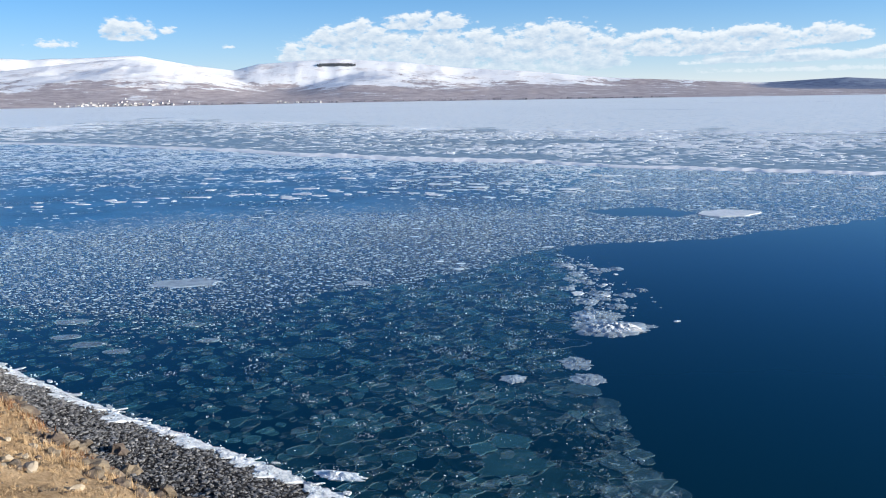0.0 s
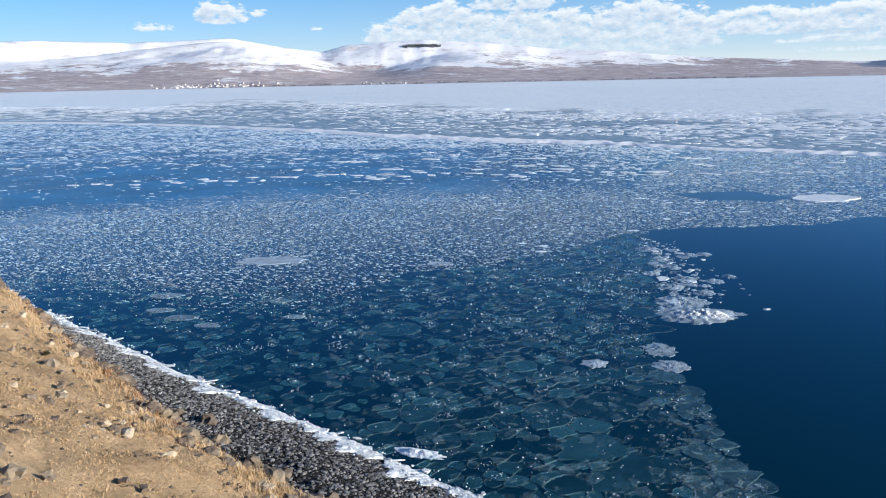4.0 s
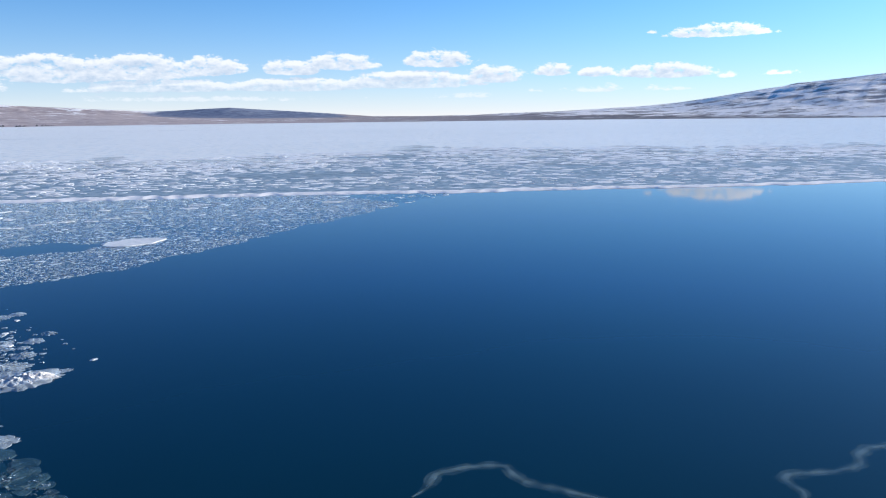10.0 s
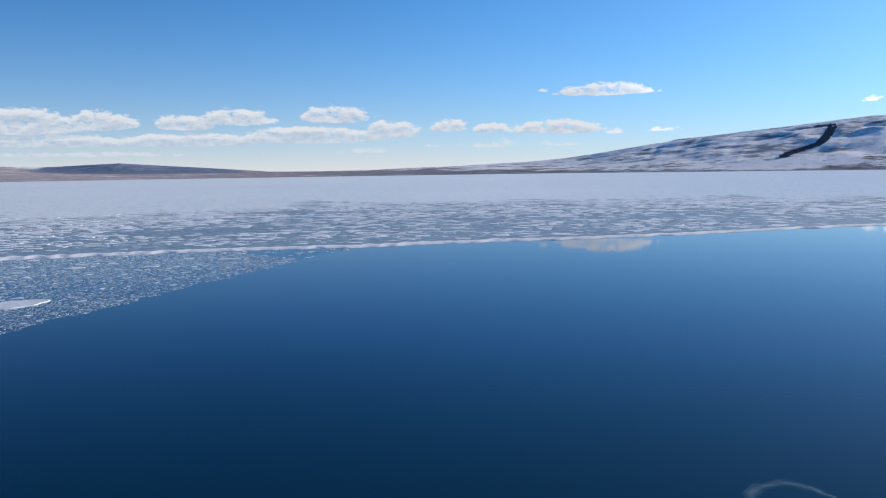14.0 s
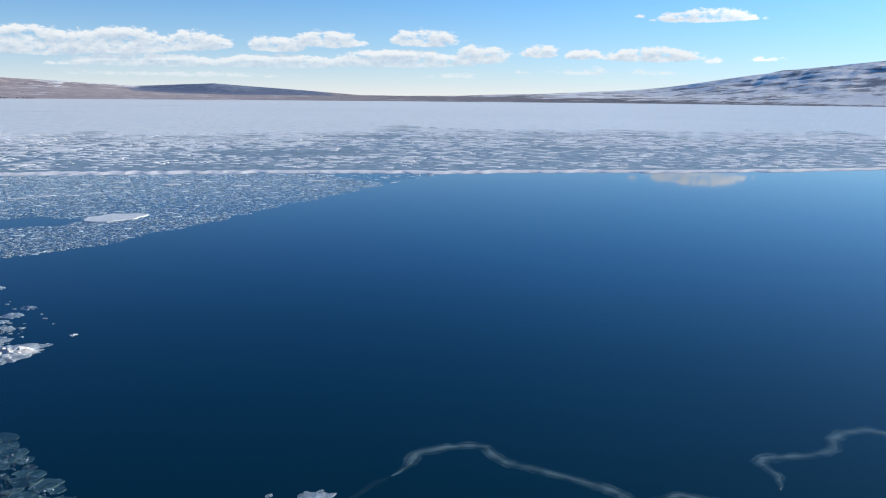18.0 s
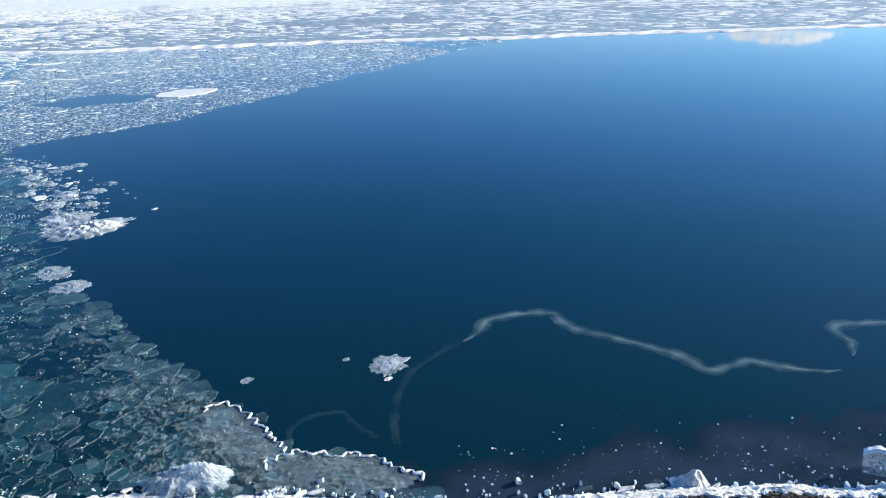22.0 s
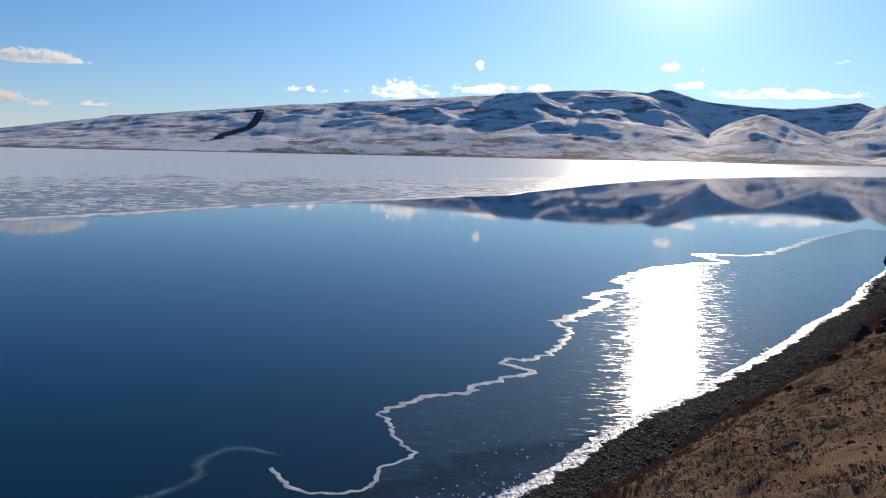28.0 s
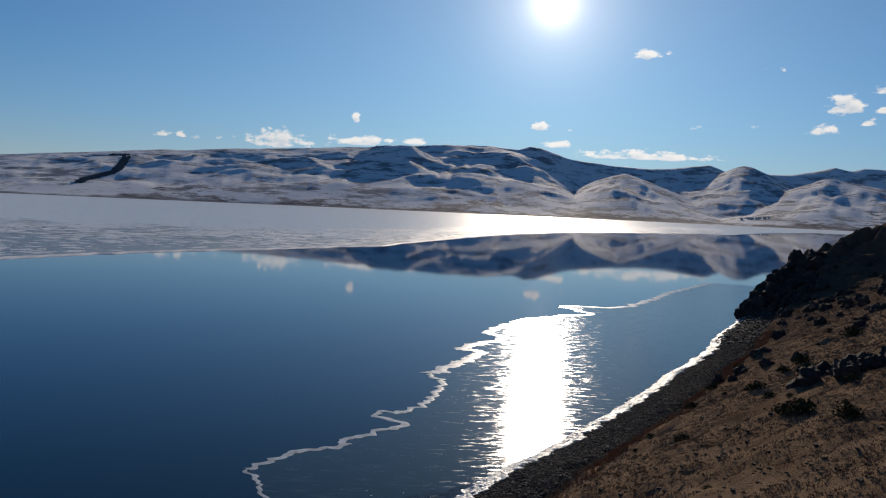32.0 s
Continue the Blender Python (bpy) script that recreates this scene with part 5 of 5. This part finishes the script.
EDGE_A = [(54.8, 9.4), (58.8, 6.2), (61.0, 2.6), (61.9, 3.5), (66.8, -0.9), (70.2, 1.1), (72.8, -2.4), (81.5, -5.4), (88.1, -4.0)]
EDGE_B = [(88.1, -4.0), (101.6, -11.4), (105.1, -8.9), (113.4, -15.6), (120.7, -14.6), (134.5, -22.0), (141.5, -30.5), (145.0, -35.6), (156.3, -33.1), (157.6, -44.2), (177.7, -57.7), (192.8, -66.2), (227.3, -89.4)]
ribbon("ice_crack", EDGE_A, 0.48, "bright zigzag rim of the young ice", 0.8, fine=0.9, material=FROTH)
ribbon("ice_crack", EDGE_B, 1.1, "bright zigzag rim of the young ice farther out", 1.2, fine=0.5, material=FROTH)

for line, wide in (([(442.2, 1380.6), (500.2, 1335.1), (557.7, 1292.2), (605.7, 1288.4)], 4.5), ([(198.3, 927.9), (223.0, 900.2), (254.1, 859.3), (290.1, 852.0)], 2.2), ([(152.6, 332.2), (161.1, 328.4), (169.0, 318.1)], 0.5)):
    ribbon("ice_lead", line, wide, "narrow dark refrozen lead across the pale ice sheet", 1.5 * wide, 0.165, 0.03, LEAD)


for line, wide in (([(-24.3, 251.8), (-14.4, 259.2)], 0.9), ([(15.9, 225.0), (26.6, 218.0), (39.0, 212.8)], 0.8), ([(54.4, 200.5), (57.9, 197.4)], 1.0), ([(-87.1, 137.1), (-83.2, 138.4), (-79.0, 139.7)], 0.35)):
    ribbon("ice_lead", line, wide, "dark sliver of water below the pressure ridge", 0.4 * wide, 0.06, 0.2, LEAD)


def upward(verts, face):
    area = sum(verts[p][0] * verts[q][1] - verts[q][0] * verts[p][1] for p, q in zip(face, face[1:] + face[:1]))
    return face if area > 0 else face[::-1]


# young ice between that rim and the shore
rim_line = [(33.0, 7.6), (36.5, 8.2), (39.5, 8.2), (42.0, 7.5), (44.5, 7.4), (47.1, 5.9), (49.5, 7.3), (52.5, 8.2)] + EDGE_A + EDGE_B[1:]
inner = [from_uv(to_uv(x, y)[0], shore_v(min(170.0, to_uv(x, y)[0])) - 1.2) for x, y in rim_line]
verts = [(x, y, 0.008) for x, y in rim_line] + [(x, y, 0.008) for x, y in inner]
n = len(rim_line)
tagged((mesh_object("young_ice", verts, [upward(verts, (i, i + 1, n + i + 1, n + i)) for i in range(n - 1)], SKIN)), "thin clear young ice glinting along the shore", kind="structure")
rows = []
for k in range(5):
    row = []
    for i in range(150):
        u = -8 + 0.5 * i
        w = (2.6 + 3.6 * smooth01((u - 0) / 24) + 1.5 * noise.noise(Vector((u * 0.35, 1, 1))) + 0.8 * noise.noise(Vector((u * 1.1, 1, 4)))) * smooth01((u + 8) / 4.0) * smooth01((50 - u) / 14)
        x, y = from_uv(u, shore_v(u) - 0.8 + (w + 0.8) * k / 4)
        row.append((x, y, 0.011))
    rows.append(row)
shore_skin = tagged(grid_mesh("shore_ice_skin", rows, SHORE_SKIN, smooth=False), "dull grey skin of ice along the beach", kind="structure")
fade = shore_skin.data.attributes.new("fade", "FLOAT", "POINT")
fade.data.foreach_set("value", np.repeat(np.array([0, 0, 0.15, 0.5, 1.0], dtype=np.float32), 150))
verts, faces = [], []
for _ in range(420):
    u = rng.uniform(2, 44)
    v_ = shore_v(u) + 0.6 + abs(rng.gauss(0, 1)) * (1.8 if u < 40 else 3.0)
    x, y = from_uv(u, v_)
    s = rng.choice((0.012, 0.016, 0.02, 0.03, 0.06))
    slab(verts, faces, blob_ring(rng, x, y, s, s * 0.7, rng.uniform(0, 3), 6, 0.3), 0.0, 0.012 + 0.25 * s, 0.2)
tagged(mesh_object("loose_ice_bits", verts, faces, CHIP), "loose white ice bits floating along the beach", "ice bits", kind="stuff")


# the ice foot along the water's edge
def foot(u0, u1, wide, high):
    rows = []
    for k in range(15):
        row, q = [], k / 14
        for i in range(int((u1 - u0) / 0.14) + 1):
            u = u0 + 0.14 * i
            broken = 1.0 if u < 0 else 0.45
            w = wide(u) * max(0.15, 0.72 + broken * (0.7 * noise.noise(Vector((u * 0.5, 0, 8))) + 0.5 * noise.noise(Vector((u * 1.7, 0, 3)))))
            d = 1.55 * w - 1.75 * w * q + 0.30 * noise.noise(Vector((u * 2.2, q * 3, 1)))
            hump = high(u) * math.sin(math.pi * min(1.0, q * 1.06)) ** 0.5 * (0.5 + 0.7 * abs(noise.noise(Vector((u * 0.9, q * 2.0, 4)))) + 0.4 * abs(noise.noise(Vector((u * 3.1, q * 5.0, 5)))) + 0.35 * noise.noise(Vector((u * 7.0, q * 11.0, 6))))
            x, y = from_uv(u, shore_v(u) - d)
            row.append((x, y, max(land_z(u, d), 0.0) + (hump if 0 < k < 14 else -0.05)))
        rows.append(row)
    return rows


tagged(grid_mesh("ice_foot", foot(-110, 178, lambda u: 1.15 if u < -5 else 1.05 + 0.3 * smooth01((u - 20) / 20), lambda u: 0.11 if u < -5 else 0.17), FOOT, smooth=False), "crusted white ice foot along the waterline", kind="structure")
verts, faces = [], []
for _ in range(4200):
    u = rng.uniform(-95, 38)
    if u < -5 and rng.random() < 0.55:
        continue
    d = rng.gauss(0.45, 0.5)
    x, y = from_uv(u, shore_v(u) - d)
    s = rng.choice((0.02, 0.03, 0.04, 0.06, 0.1)) * (0.65 if u < -5 else 1.0)
    z = max(0.0, land_z(u, d)) + (0.03 if u < -5 else 0.08)
    slab(verts, faces, blob_ring(rng, x, y, s * rng.uniform(0.8, 1.8), s, rng.uniform(0, 3), 6, 0.35), z - 0.1, z + s * rng.uniform(0.2, 1.0), 0.3, (rng.uniform(-0.3, 0.3), rng.uniform(-0.3, 0.3)))
tagged(mesh_object("ice_crumbs", verts, faces, CHIP), "white ice crumbs strewn along the ice foot", "ice crumbs", kind="stuff")
for i in range(280):
    u = rng.uniform(-92, -2) if i < 200 else rng.uniform(5, 150)
    a, b = rng.uniform(0.12, 0.5), rng.uniform(0.06, 0.2)
    v, f = [], []
    slab(v, f, blob_ring(rng, 0, 0, a, b, rng.uniform(-0.4, 0.4), 7, 0.3), -0.02, 0.035, 0.08)
    ob = mesh_object("ice_slab", v, f, FOOT if i % 3 else RIM)
    out = rng.uniform(-0.5, 0.3)
    x, y = from_uv(u, shore_v(u) + out)
    ob.matrix_basis = pose(x, y, 0.06 + 0.10 * rng.random(), rng.uniform(-14, 14), rng.uniform(-10, 10), rng.uniform(-60, 40))
    tagged(ob, "broken white ice slab pushed up on the ice foot", "ice slab", "ice slabs on the beach")


# ---- stones, grass and shrubs ----
def stone_mesh(name, seed, material, sub=1, rough=0.35, squash=0.7):
    bm = bmesh.new()
    bmesh.ops.create_icosphere(bm, subdivisions=sub, radius=1.0)
    for v in bm.verts:
        k = 1 + rough * noise.noise(v.co * 1.3 + Vector((seed * 7.1, 0, 0))) + 0.5 * rough * noise.noise(v.co * 3.1 + Vector((0, seed * 3.3, 0)))
        v.co *= k
        v.co.z *= squash
    me = bpy.data.meshes.new(name)
    bm.to_mesh(me)
    bm.free()
    me.materials.append(material)
    return me


rng = random.Random(21)
beach = bpy.data.objects["beach"]
kinds = [stone_mesh("stone", k, STONE, 1, 0.5, 0.55) for k in range(6)]
shaded_kinds = [stone_mesh("stone", k, BACKLIT_STONE, 1, 0.5, 0.55) for k in range(6)]
count = 0
while count < 300:
    u = rng.uniform(-52, -18) if count < 170 else rng.uniform(28, 62)
    d = rng.uniform(0.6, 4.8)
    x, y, z = land_point(u, d)
    s = rng.uniform(0.06, 0.13)
    share("stone", (kinds if u < 0 else shaded_kinds)[count % 6], beach, pose(x, y, z, rng.uniform(0, 40), rng.uniform(0, 40), rng.uniform(0, 360)) @ Matrix.Diagonal((s * rng.uniform(0.8, 1.5), s, s, 1)))
    count += 1
corners = np.array([(a, b, c) for a in (-1, 1) for b in (-1, 1) for c in (-1, 1)], dtype=float)
jitter = np.random.default_rng(5)
tmpl = [(corners + jitter.uniform(-0.4, 0.4, (8, 3))) * (0.72, 0.72, 0.45) for k in range(8)]
quads = [(0, 1, 3, 2), (4, 6, 7, 5), (0, 4, 5, 1), (2, 3, 7, 6), (1, 5, 7, 3), (0, 2, 6, 4)]


def stones(name, n, us_range, ds_range, sizes, material, text, seed):
    r_ = random.Random(seed)
    verts, faces = [], []
    for _ in range(n):
        u, d = r_.uniform(*us_range), r_.uniform(*ds_range)
        x, y, z = land_point(u, d)
        s = r_.choice(sizes) * r_.uniform(0.8, 1.2)
        c, q = math.cos(a := r_.uniform(0, 6.28)), math.sin(a)
        pts = tmpl[r_.randrange(8)] * (s * r_.uniform(0.8, 1.5), s, s * r_.uniform(0.8, 1.3))
        base = len(verts)
        verts += [(x + p[0] * c - p[1] * q, y + p[0] * q + p[1] * c, z + p[2] + 0.2 * s) for p in pts]
        faces += [tuple(i + base for i in q4) for q4 in quads]
    return tagged(mesh_object(name, verts, faces, material), text, "shingle", kind="stuff")


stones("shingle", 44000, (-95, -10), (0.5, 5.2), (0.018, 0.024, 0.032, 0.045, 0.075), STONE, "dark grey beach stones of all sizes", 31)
stones("shingle", 30000, (2, 120), (0.5, 5.0), (0.03, 0.04, 0.05, 0.07), BACKLIT_STONE, "beach stones below the slope, darkened with backlit shade", 32)
stones("shingle", 2200, (120, 172), (0.6, 5.0), (0.1, 0.16, 0.25), BACKLIT_STONE, "far beach stones darkened with backlit shade", 33)
stones("stone_scatter", 2600, (-95, -5), (5.3, 26), (0.03, 0.045, 0.07, 0.13), ROCK, "small brown stones lying in dry grass", 34)
stones("stone_scatter", 6500, (20, 165), (5.5, 34), (0.025, 0.035, 0.05, 0.09), DARK_ROCK, "small dark stones lying in dry grass", 35)

boulders = [stone_mesh("boulder", 40 + k, ROCK, 2, 0.75, 0.8) for k in range(5)]
for i in range(190):
    u = rng.uniform(-88, -14) if i % 3 else rng.choice((-70, -52, -43, -33, -27, -20)) + rng.gauss(0, 1.3)
    d = rng.gauss(5.2, 0.7) if i < 150 else rng.uniform(6, 22)
    x, y, z = land_point(u, d)
    s = rng.choice((0.12, 0.16, 0.22, 0.3, 0.45)) if i < 150 else rng.choice((0.10, 0.14, 0.2, 0.3))
    ob = new("boulder", boulders[i % 5])
    ob.matrix_basis = pose(x, y, z + 0.15 * s, rng.uniform(-20, 20), rng.uniform(-20, 20), rng.uniform(0, 360)) @ Matrix.Diagonal((s * rng.uniform(0.9, 1.4), s, s, 1))
    tagged(ob, "weathered brown boulder along the foot of the slope" if i < 150 else "weathered brown boulder half sunk in dry grass", "boulder", "boulders on the slope")
pale = [stone_mesh("boulder", 140 + k, LICHEN_ROCK, 2, 0.6, 0.7) for k in range(4)]
for i in range(70):
    u, d = rng.uniform(-75, -12), 5.0 + abs(rng.gauss(0, 5.0))
    x, y, z = land_point(u, d)
    s = rng.uniform(0.08, 0.3)
    ob = new("boulder", pale[i % 4])
    ob.matrix_basis = pose(x, y, z + 0.1 * s, rng.uniform(-20, 20), rng.uniform(-20, 20), rng.uniform(0, 360)) @ Matrix.Diagonal((s * rng.uniform(0.9, 1.6), s, s, 1))
    tagged(ob, "pale lichened rock lying in dry grass", "boulder", "pale rocks on the slope")
for u0, d0, n in ((-21.5, 16.5, 9), (-21.3, 5.4, 22), (-28.0, 7.3, 6), (-36.0, 5.6, 14), (-46.0, 6.0, 12), (-31.0, 12.0, 5), (-40.0, 15.0, 6)):
    for i in range(n):
        x, y, z = land_point(u0 + rng.gauss(0, 1.1), d0 + rng.gauss(0, 0.6))
        s = rng.uniform(0.12, 0.36)
        ob = new("boulder", boulders[i % 5])
        ob.matrix_basis = pose(x, y, z + 0.15 * s, rng.uniform(-20, 20), rng.uniform(-20, 20), rng.uniform(0, 360)) @ Matrix.Diagonal((s * rng.uniform(0.9, 1.4), s, s, 1))
        tagged(ob, "angular brown boulder heaped with others on the slope", "boulder", "boulder heaps")
knobs = [stone_mesh("boulder", 60 + k, ROCK, 3, 0.5, 0.85) for k in range(2)]
for k, (u, d, s) in enumerate(((-51.5, 5.6, 0.6), (-53.5, 7.6, 0.7), (-46.5, 5.4, 0.6))):
    x, y, z = land_point(u, d)
    ob = new("boulder", knobs[k % 2])
    ob.matrix_basis = pose(x, y, z, 10 * k, 0, 70 * k) @ Matrix.Diagonal((s, s, s, 1))
    tagged(ob, "large weathered boulder crowning the knoll", "boulder", "boulders on the knoll")

# the spur's broken basalt
crags = [stone_mesh("crag", 80 + k, DARK_ROCK, 3, 0.75, 0.95) for k in range(6)]
for i in range(190):
    if i < 70:
        d = rng.uniform(0.8, 13)
        u = 160 + 0.25 * d + rng.gauss(0, 4.5)
    else:
        d = rng.uniform(6, 40)
        u = rng.uniform(75, 165) if i < 120 else rng.gauss(138, 16)
    x, y, z = land_point(u, d)
    s = rng.uniform(0.7, 1.9) if i < 70 else rng.uniform(0.3, 0.9)
    ob = new("crag", crags[i % 6])
    ob.matrix_basis = pose(x, y, z + 0.1 * s, rng.uniform(-25, 25), rng.uniform(-25, 25), rng.uniform(0, 360)) @ Matrix.Diagonal((s, s * rng.uniform(0.7, 1.1), s * rng.uniform(0.8, 1.3), 1))
    tagged(ob, "jagged black basalt crag on the rocky spur" if i < 70 else "dark rock breaking through the dry slope", "rock", "crags on the spur" if i < 70 else "rocks on the slope")

for k in range(16):
    u, d = 60 + rng.gauss(0, 2.0), 18.2 + rng.gauss(0, 1.2)
    x, y, z = land_point(u, d)
    s = rng.uniform(0.35, 0.95)
    ob = new("crag", crags[k % 6])
    ob.matrix_basis = pose(x, y, z + 0.1 * s, rng.uniform(-25, 25), rng.uniform(-25, 25), rng.uniform(0, 360)) @ Matrix.Diagonal((s, s * rng.uniform(0.7, 1.1), s, 1))
    tagged(ob, "dark rock of an outcrop breaking through the slope", "rock", "rocks of the outcrop")


def grass(name, n, us_range, ds_range, high, material, text, seed, patchy=0.1, stout=1.0):
    r_ = random.Random(seed)
    verts, faces = [], []
    for _ in range(n):
        u, d = r_.uniform(*us_range), r_.uniform(*ds_range)
        if noise.noise(Vector((u * 0.22, d * 0.22, seed))) + r_.uniform(-0.35, 0.35) < patchy:
            continue
        x, y, z = land_point(u, d)
        for _b in range(6):
            a, h, lean = r_.uniform(0, 6.28), high * r_.uniform(0.5, 1.3), r_.uniform(0.1, 0.8)
            bx, by = x + r_.uniform(-0.12, 0.12), y + r_.uniform(-0.12, 0.12)
            w, b = stout * (0.012 + 0.010 * r_.random()), len(verts)
            ca, sa = math.cos(a), math.sin(a)
            verts += [(bx - sa * w, by + ca * w, z - 0.03), (bx + sa * w, by - ca * w, z - 0.03), (bx + ca * h * lean, by + sa * h * lean, z + h)]
            faces.append((b, b + 1, b + 2))
    return tagged(mesh_object(name, verts, faces, material), text, "grass", kind="stuff")


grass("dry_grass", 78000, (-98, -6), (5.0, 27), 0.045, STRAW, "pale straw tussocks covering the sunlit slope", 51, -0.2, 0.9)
grass("dry_grass", 40000, (14, 75), (5.0, 34), 0.06, SHADED_HEATH, "brown dry tussocks covering the backlit slope", 52, -0.16, 1.5)
grass("dry_grass", 26000, (65, 172), (5.0, 40), 0.12, SHADED_HEATH, "brown dry tussocks on the slope towards the spur", 55, -0.12, 1.6)
grass("rust_shrub", 7000, (30, 125), (4.3, 6.6), 0.38, RUST, "rust-brown dry weeds along the foot of the slope", 53, 0.1)
grass("dry_grass", 5200, (-95, -8), (5.0, 8.0), 0.3, STRAW, "longer golden grass fringing the slope's foot", 56, 0.05)
grass("rust_shrub", 1100, (-90, -30), (4.6, 6.2), 0.35, RUST, "rust-brown dry weeds above the beach", 54, 0.05)


def shrub(u, d, size, seed, text):
    r_ = random.Random(seed)
    base = Vector(land_point(u, d))
    root = tagged(new("shrub"), text, "shrub", "shrubs on the slope")
    root.location = base
    bm = bmesh.new()
    for k in range(7):
        a, h = r_.uniform(0, 6.28), size * r_.uniform(0.5, 0.9)
        tip = Vector((math.cos(a) * size * 0.6, math.sin(a) * size * 0.6, h))
        side = Vector((-math.sin(a), math.cos(a), 0)) * 0.025 * size
        vs = [bm.verts.new(p) for p in (side, -side, Vector((0, 0, 0.05 * size)), tip)]
        bm.faces.new((vs[0], vs[1], vs[3]))
        bm.faces.new((vs[1], vs[2], vs[3]))
        bm.faces.new((vs[2], vs[0], vs[3]))
    part("twigs", bm, WOOD, root)
    verts, faces = [], []
    for k in range(640):
        a, e, q = r_.uniform(0, 6.28), r_.uniform(-0.15, 1.45), r_.uniform(0.35, 0.95)
        lump = 1 + 0.3 * noise.noise(Vector((2 * math.cos(a), 2 * math.sin(a), e * 2 + seed)))
        c = Vector((math.cos(a) * math.cos(e), math.sin(a) * math.cos(e), 0.75 * math.sin(e) + 0.12)) * size * q * lump
        s, b = size * r_.uniform(0.05, 0.10), len(verts)
        t1, t2 = Vector([r_.uniform(-1, 1) for _ in range(3)]) * s, Vector([r_.uniform(-1, 1) for _ in range(3)]) * s
        verts += [c + t1, c + t2, c - t1, c - t2]
        faces.append((b, b + 1, b + 2, b + 3))
    mesh_object("leaves", verts, faces, SHRUB, root)
    return root


for k in range(46):
    shrub(rng.uniform(34, 150), rng.uniform(6, 27), rng.choice((0.25, 0.3, 0.4, 0.5, 0.8)), 100 + k, "low dark shrub growing on the dry slope")
for k, (u, d, size) in enumerate(((46.7, 17.5, 1.1), (47.6, 16.6, 0.7), (61.0, 12.4, 0.9), (72.0, 14.0, 0.9), (70.0, 13.0, 0.7), (64.5, 15.5, 1.1), (79.0, 21.5, 1.2), (52.0, 19.5, 0.6), (56.5, 14.2, 0.6), (85.0, 17.0, 1.2))):
    shrub(u, d, size, 300 + k, "rounded dark shrub on the backlit slope")
for k in range(8):
    shrub(rng.uniform(-80, -30), rng.uniform(6, 18), rng.uniform(0.2, 0.35), 200 + k, "tiny dark shrub among dry grass")


# ---- far woods, village, sun and clouds ----
def wood(name, spots, text, seed, high=8.0):
    """A plantation on a far hill: many small cones; spots are bearing, radius, width and depth of each piece."""
    r_ = random.Random(seed)
    verts, faces = [], []
    for az, r, w, dpt, n in spots:
        for _ in range(n):
            a, q = az + r_.uniform(-0.5, 0.5) * w, r + r_.uniform(-0.5, 0.5) * dpt
            x, y = on_ring(a, q)
            z, h, b = hill_z(a, q), high * r_.uniform(0.7, 1.3), len(verts)
            for k in range(5):
                verts.append((x + 0.45 * h * math.cos(k * 1.257), y + 0.45 * h * math.sin(k * 1.257), z - 1))
            verts.append((x, y, z + h))
            faces += [(b + k, b + (k + 1) % 5, b + 5) for k in range(5)]
    return tagged(mesh_object(name, verts, faces, PINE), text, "wood", kind="stuff")


def radius_at(az, el):
    """How far off the hill is first met at that bearing and height angle."""
    r = R_SHORE
    while r < R_BACK and 18 + r * math.tan(radians(el)) > hill_z(az, r):
        r += 10
    return r


def band(points, wide, n):
    out = []
    for (a0, e0), (a1, e1) in zip(points, points[1:]):
        for k in range(8):
            t = (k + 0.5) / 8
            a, e = a0 + (a1 - a0) * t, e0 + (e1 - e0) * t
            out.append((a, radius_at(a, e), wide, 22.0, n))
    return out


wood("far_wood", band([(-8.2, 2.1), (-7.0, 2.12), (-5.8, 2.1)], 0.3, 36), "dark wood plantation on the snowy hilltop", 1)
wood("far_wood", band([(71.2, 2.33), (72.3, 2.38)], 0.3, 14) + band([(72.2, 2.3), (71.9, 1.7), (71.4, 1.2), (70.6, 0.95), (69.8, 0.7), (69.4, 0.45)], 0.5, 30), "dark bent strip of wood on the snowy hill", 2)
wood("far_wood", [(-20 + 1.4 * k + 0.5 * math.sin(k * 7.0), R_SHORE + 8 + 14 * (k % 3), 1.0, 10, 14) for k in range(26)], "dark line of trees along the far shore", 3, 5.0)


def house(az, r, size, turn):
    x, y = on_ring(az, r)
    root = tagged(new("house"), "small pale village house with a pitched roof", "house", "houses of the far village")
    root.matrix_basis = pose(x, y, hill_z(az, r), 0, 0, turn)
    bm = bmesh.new()
    bmesh.ops.create_cube(bm, size=1.0, matrix=Matrix.Translation((0, 0, 0.3 * size)) @ Matrix.Diagonal((size * 1.4, size, 0.75 * size, 1)))
    part("wall", bm, HOUSE_WALL, root)
    bm = bmesh.new()
    a, b, z, h = 0.78 * size, 0.58 * size, 0.66 * size, 0.42 * size
    vs = [bm.verts.new(p) for p in ((-a, -b, z), (a, -b, z), (a, b, z), (-a, b, z), (-a, 0, z + h), (a, 0, z + h))]
    for f in ((0, 1, 5, 4), (2, 3, 4, 5), (0, 4, 3), (1, 2, 5), (3, 2, 1, 0)):
        bm.faces.new([vs[i] for i in f])
    part("roof", bm, HOUSE_ROOF, root)


rng = random.Random(77)
for k in range(64):
    house(rng.gauss(-20.8, 1.9), R_SHORE + 10 + abs(rng.gauss(0, 50)), rng.uniform(3.5, 6.5), rng.uniform(0, 180))
for k in range(12):
    house(rng.gauss(-9.5, 1.0), R_SHORE + 14 + abs(rng.gauss(0, 70)), rng.uniform(3.5, 6), rng.uniform(0, 180))
for k in range(14):
    house(rng.gauss(113.6, 0.7), R_SHORE + 16 + abs(rng.gauss(0, 40)), rng.uniform(4.5, 7.5), rng.uniform(0, 180))
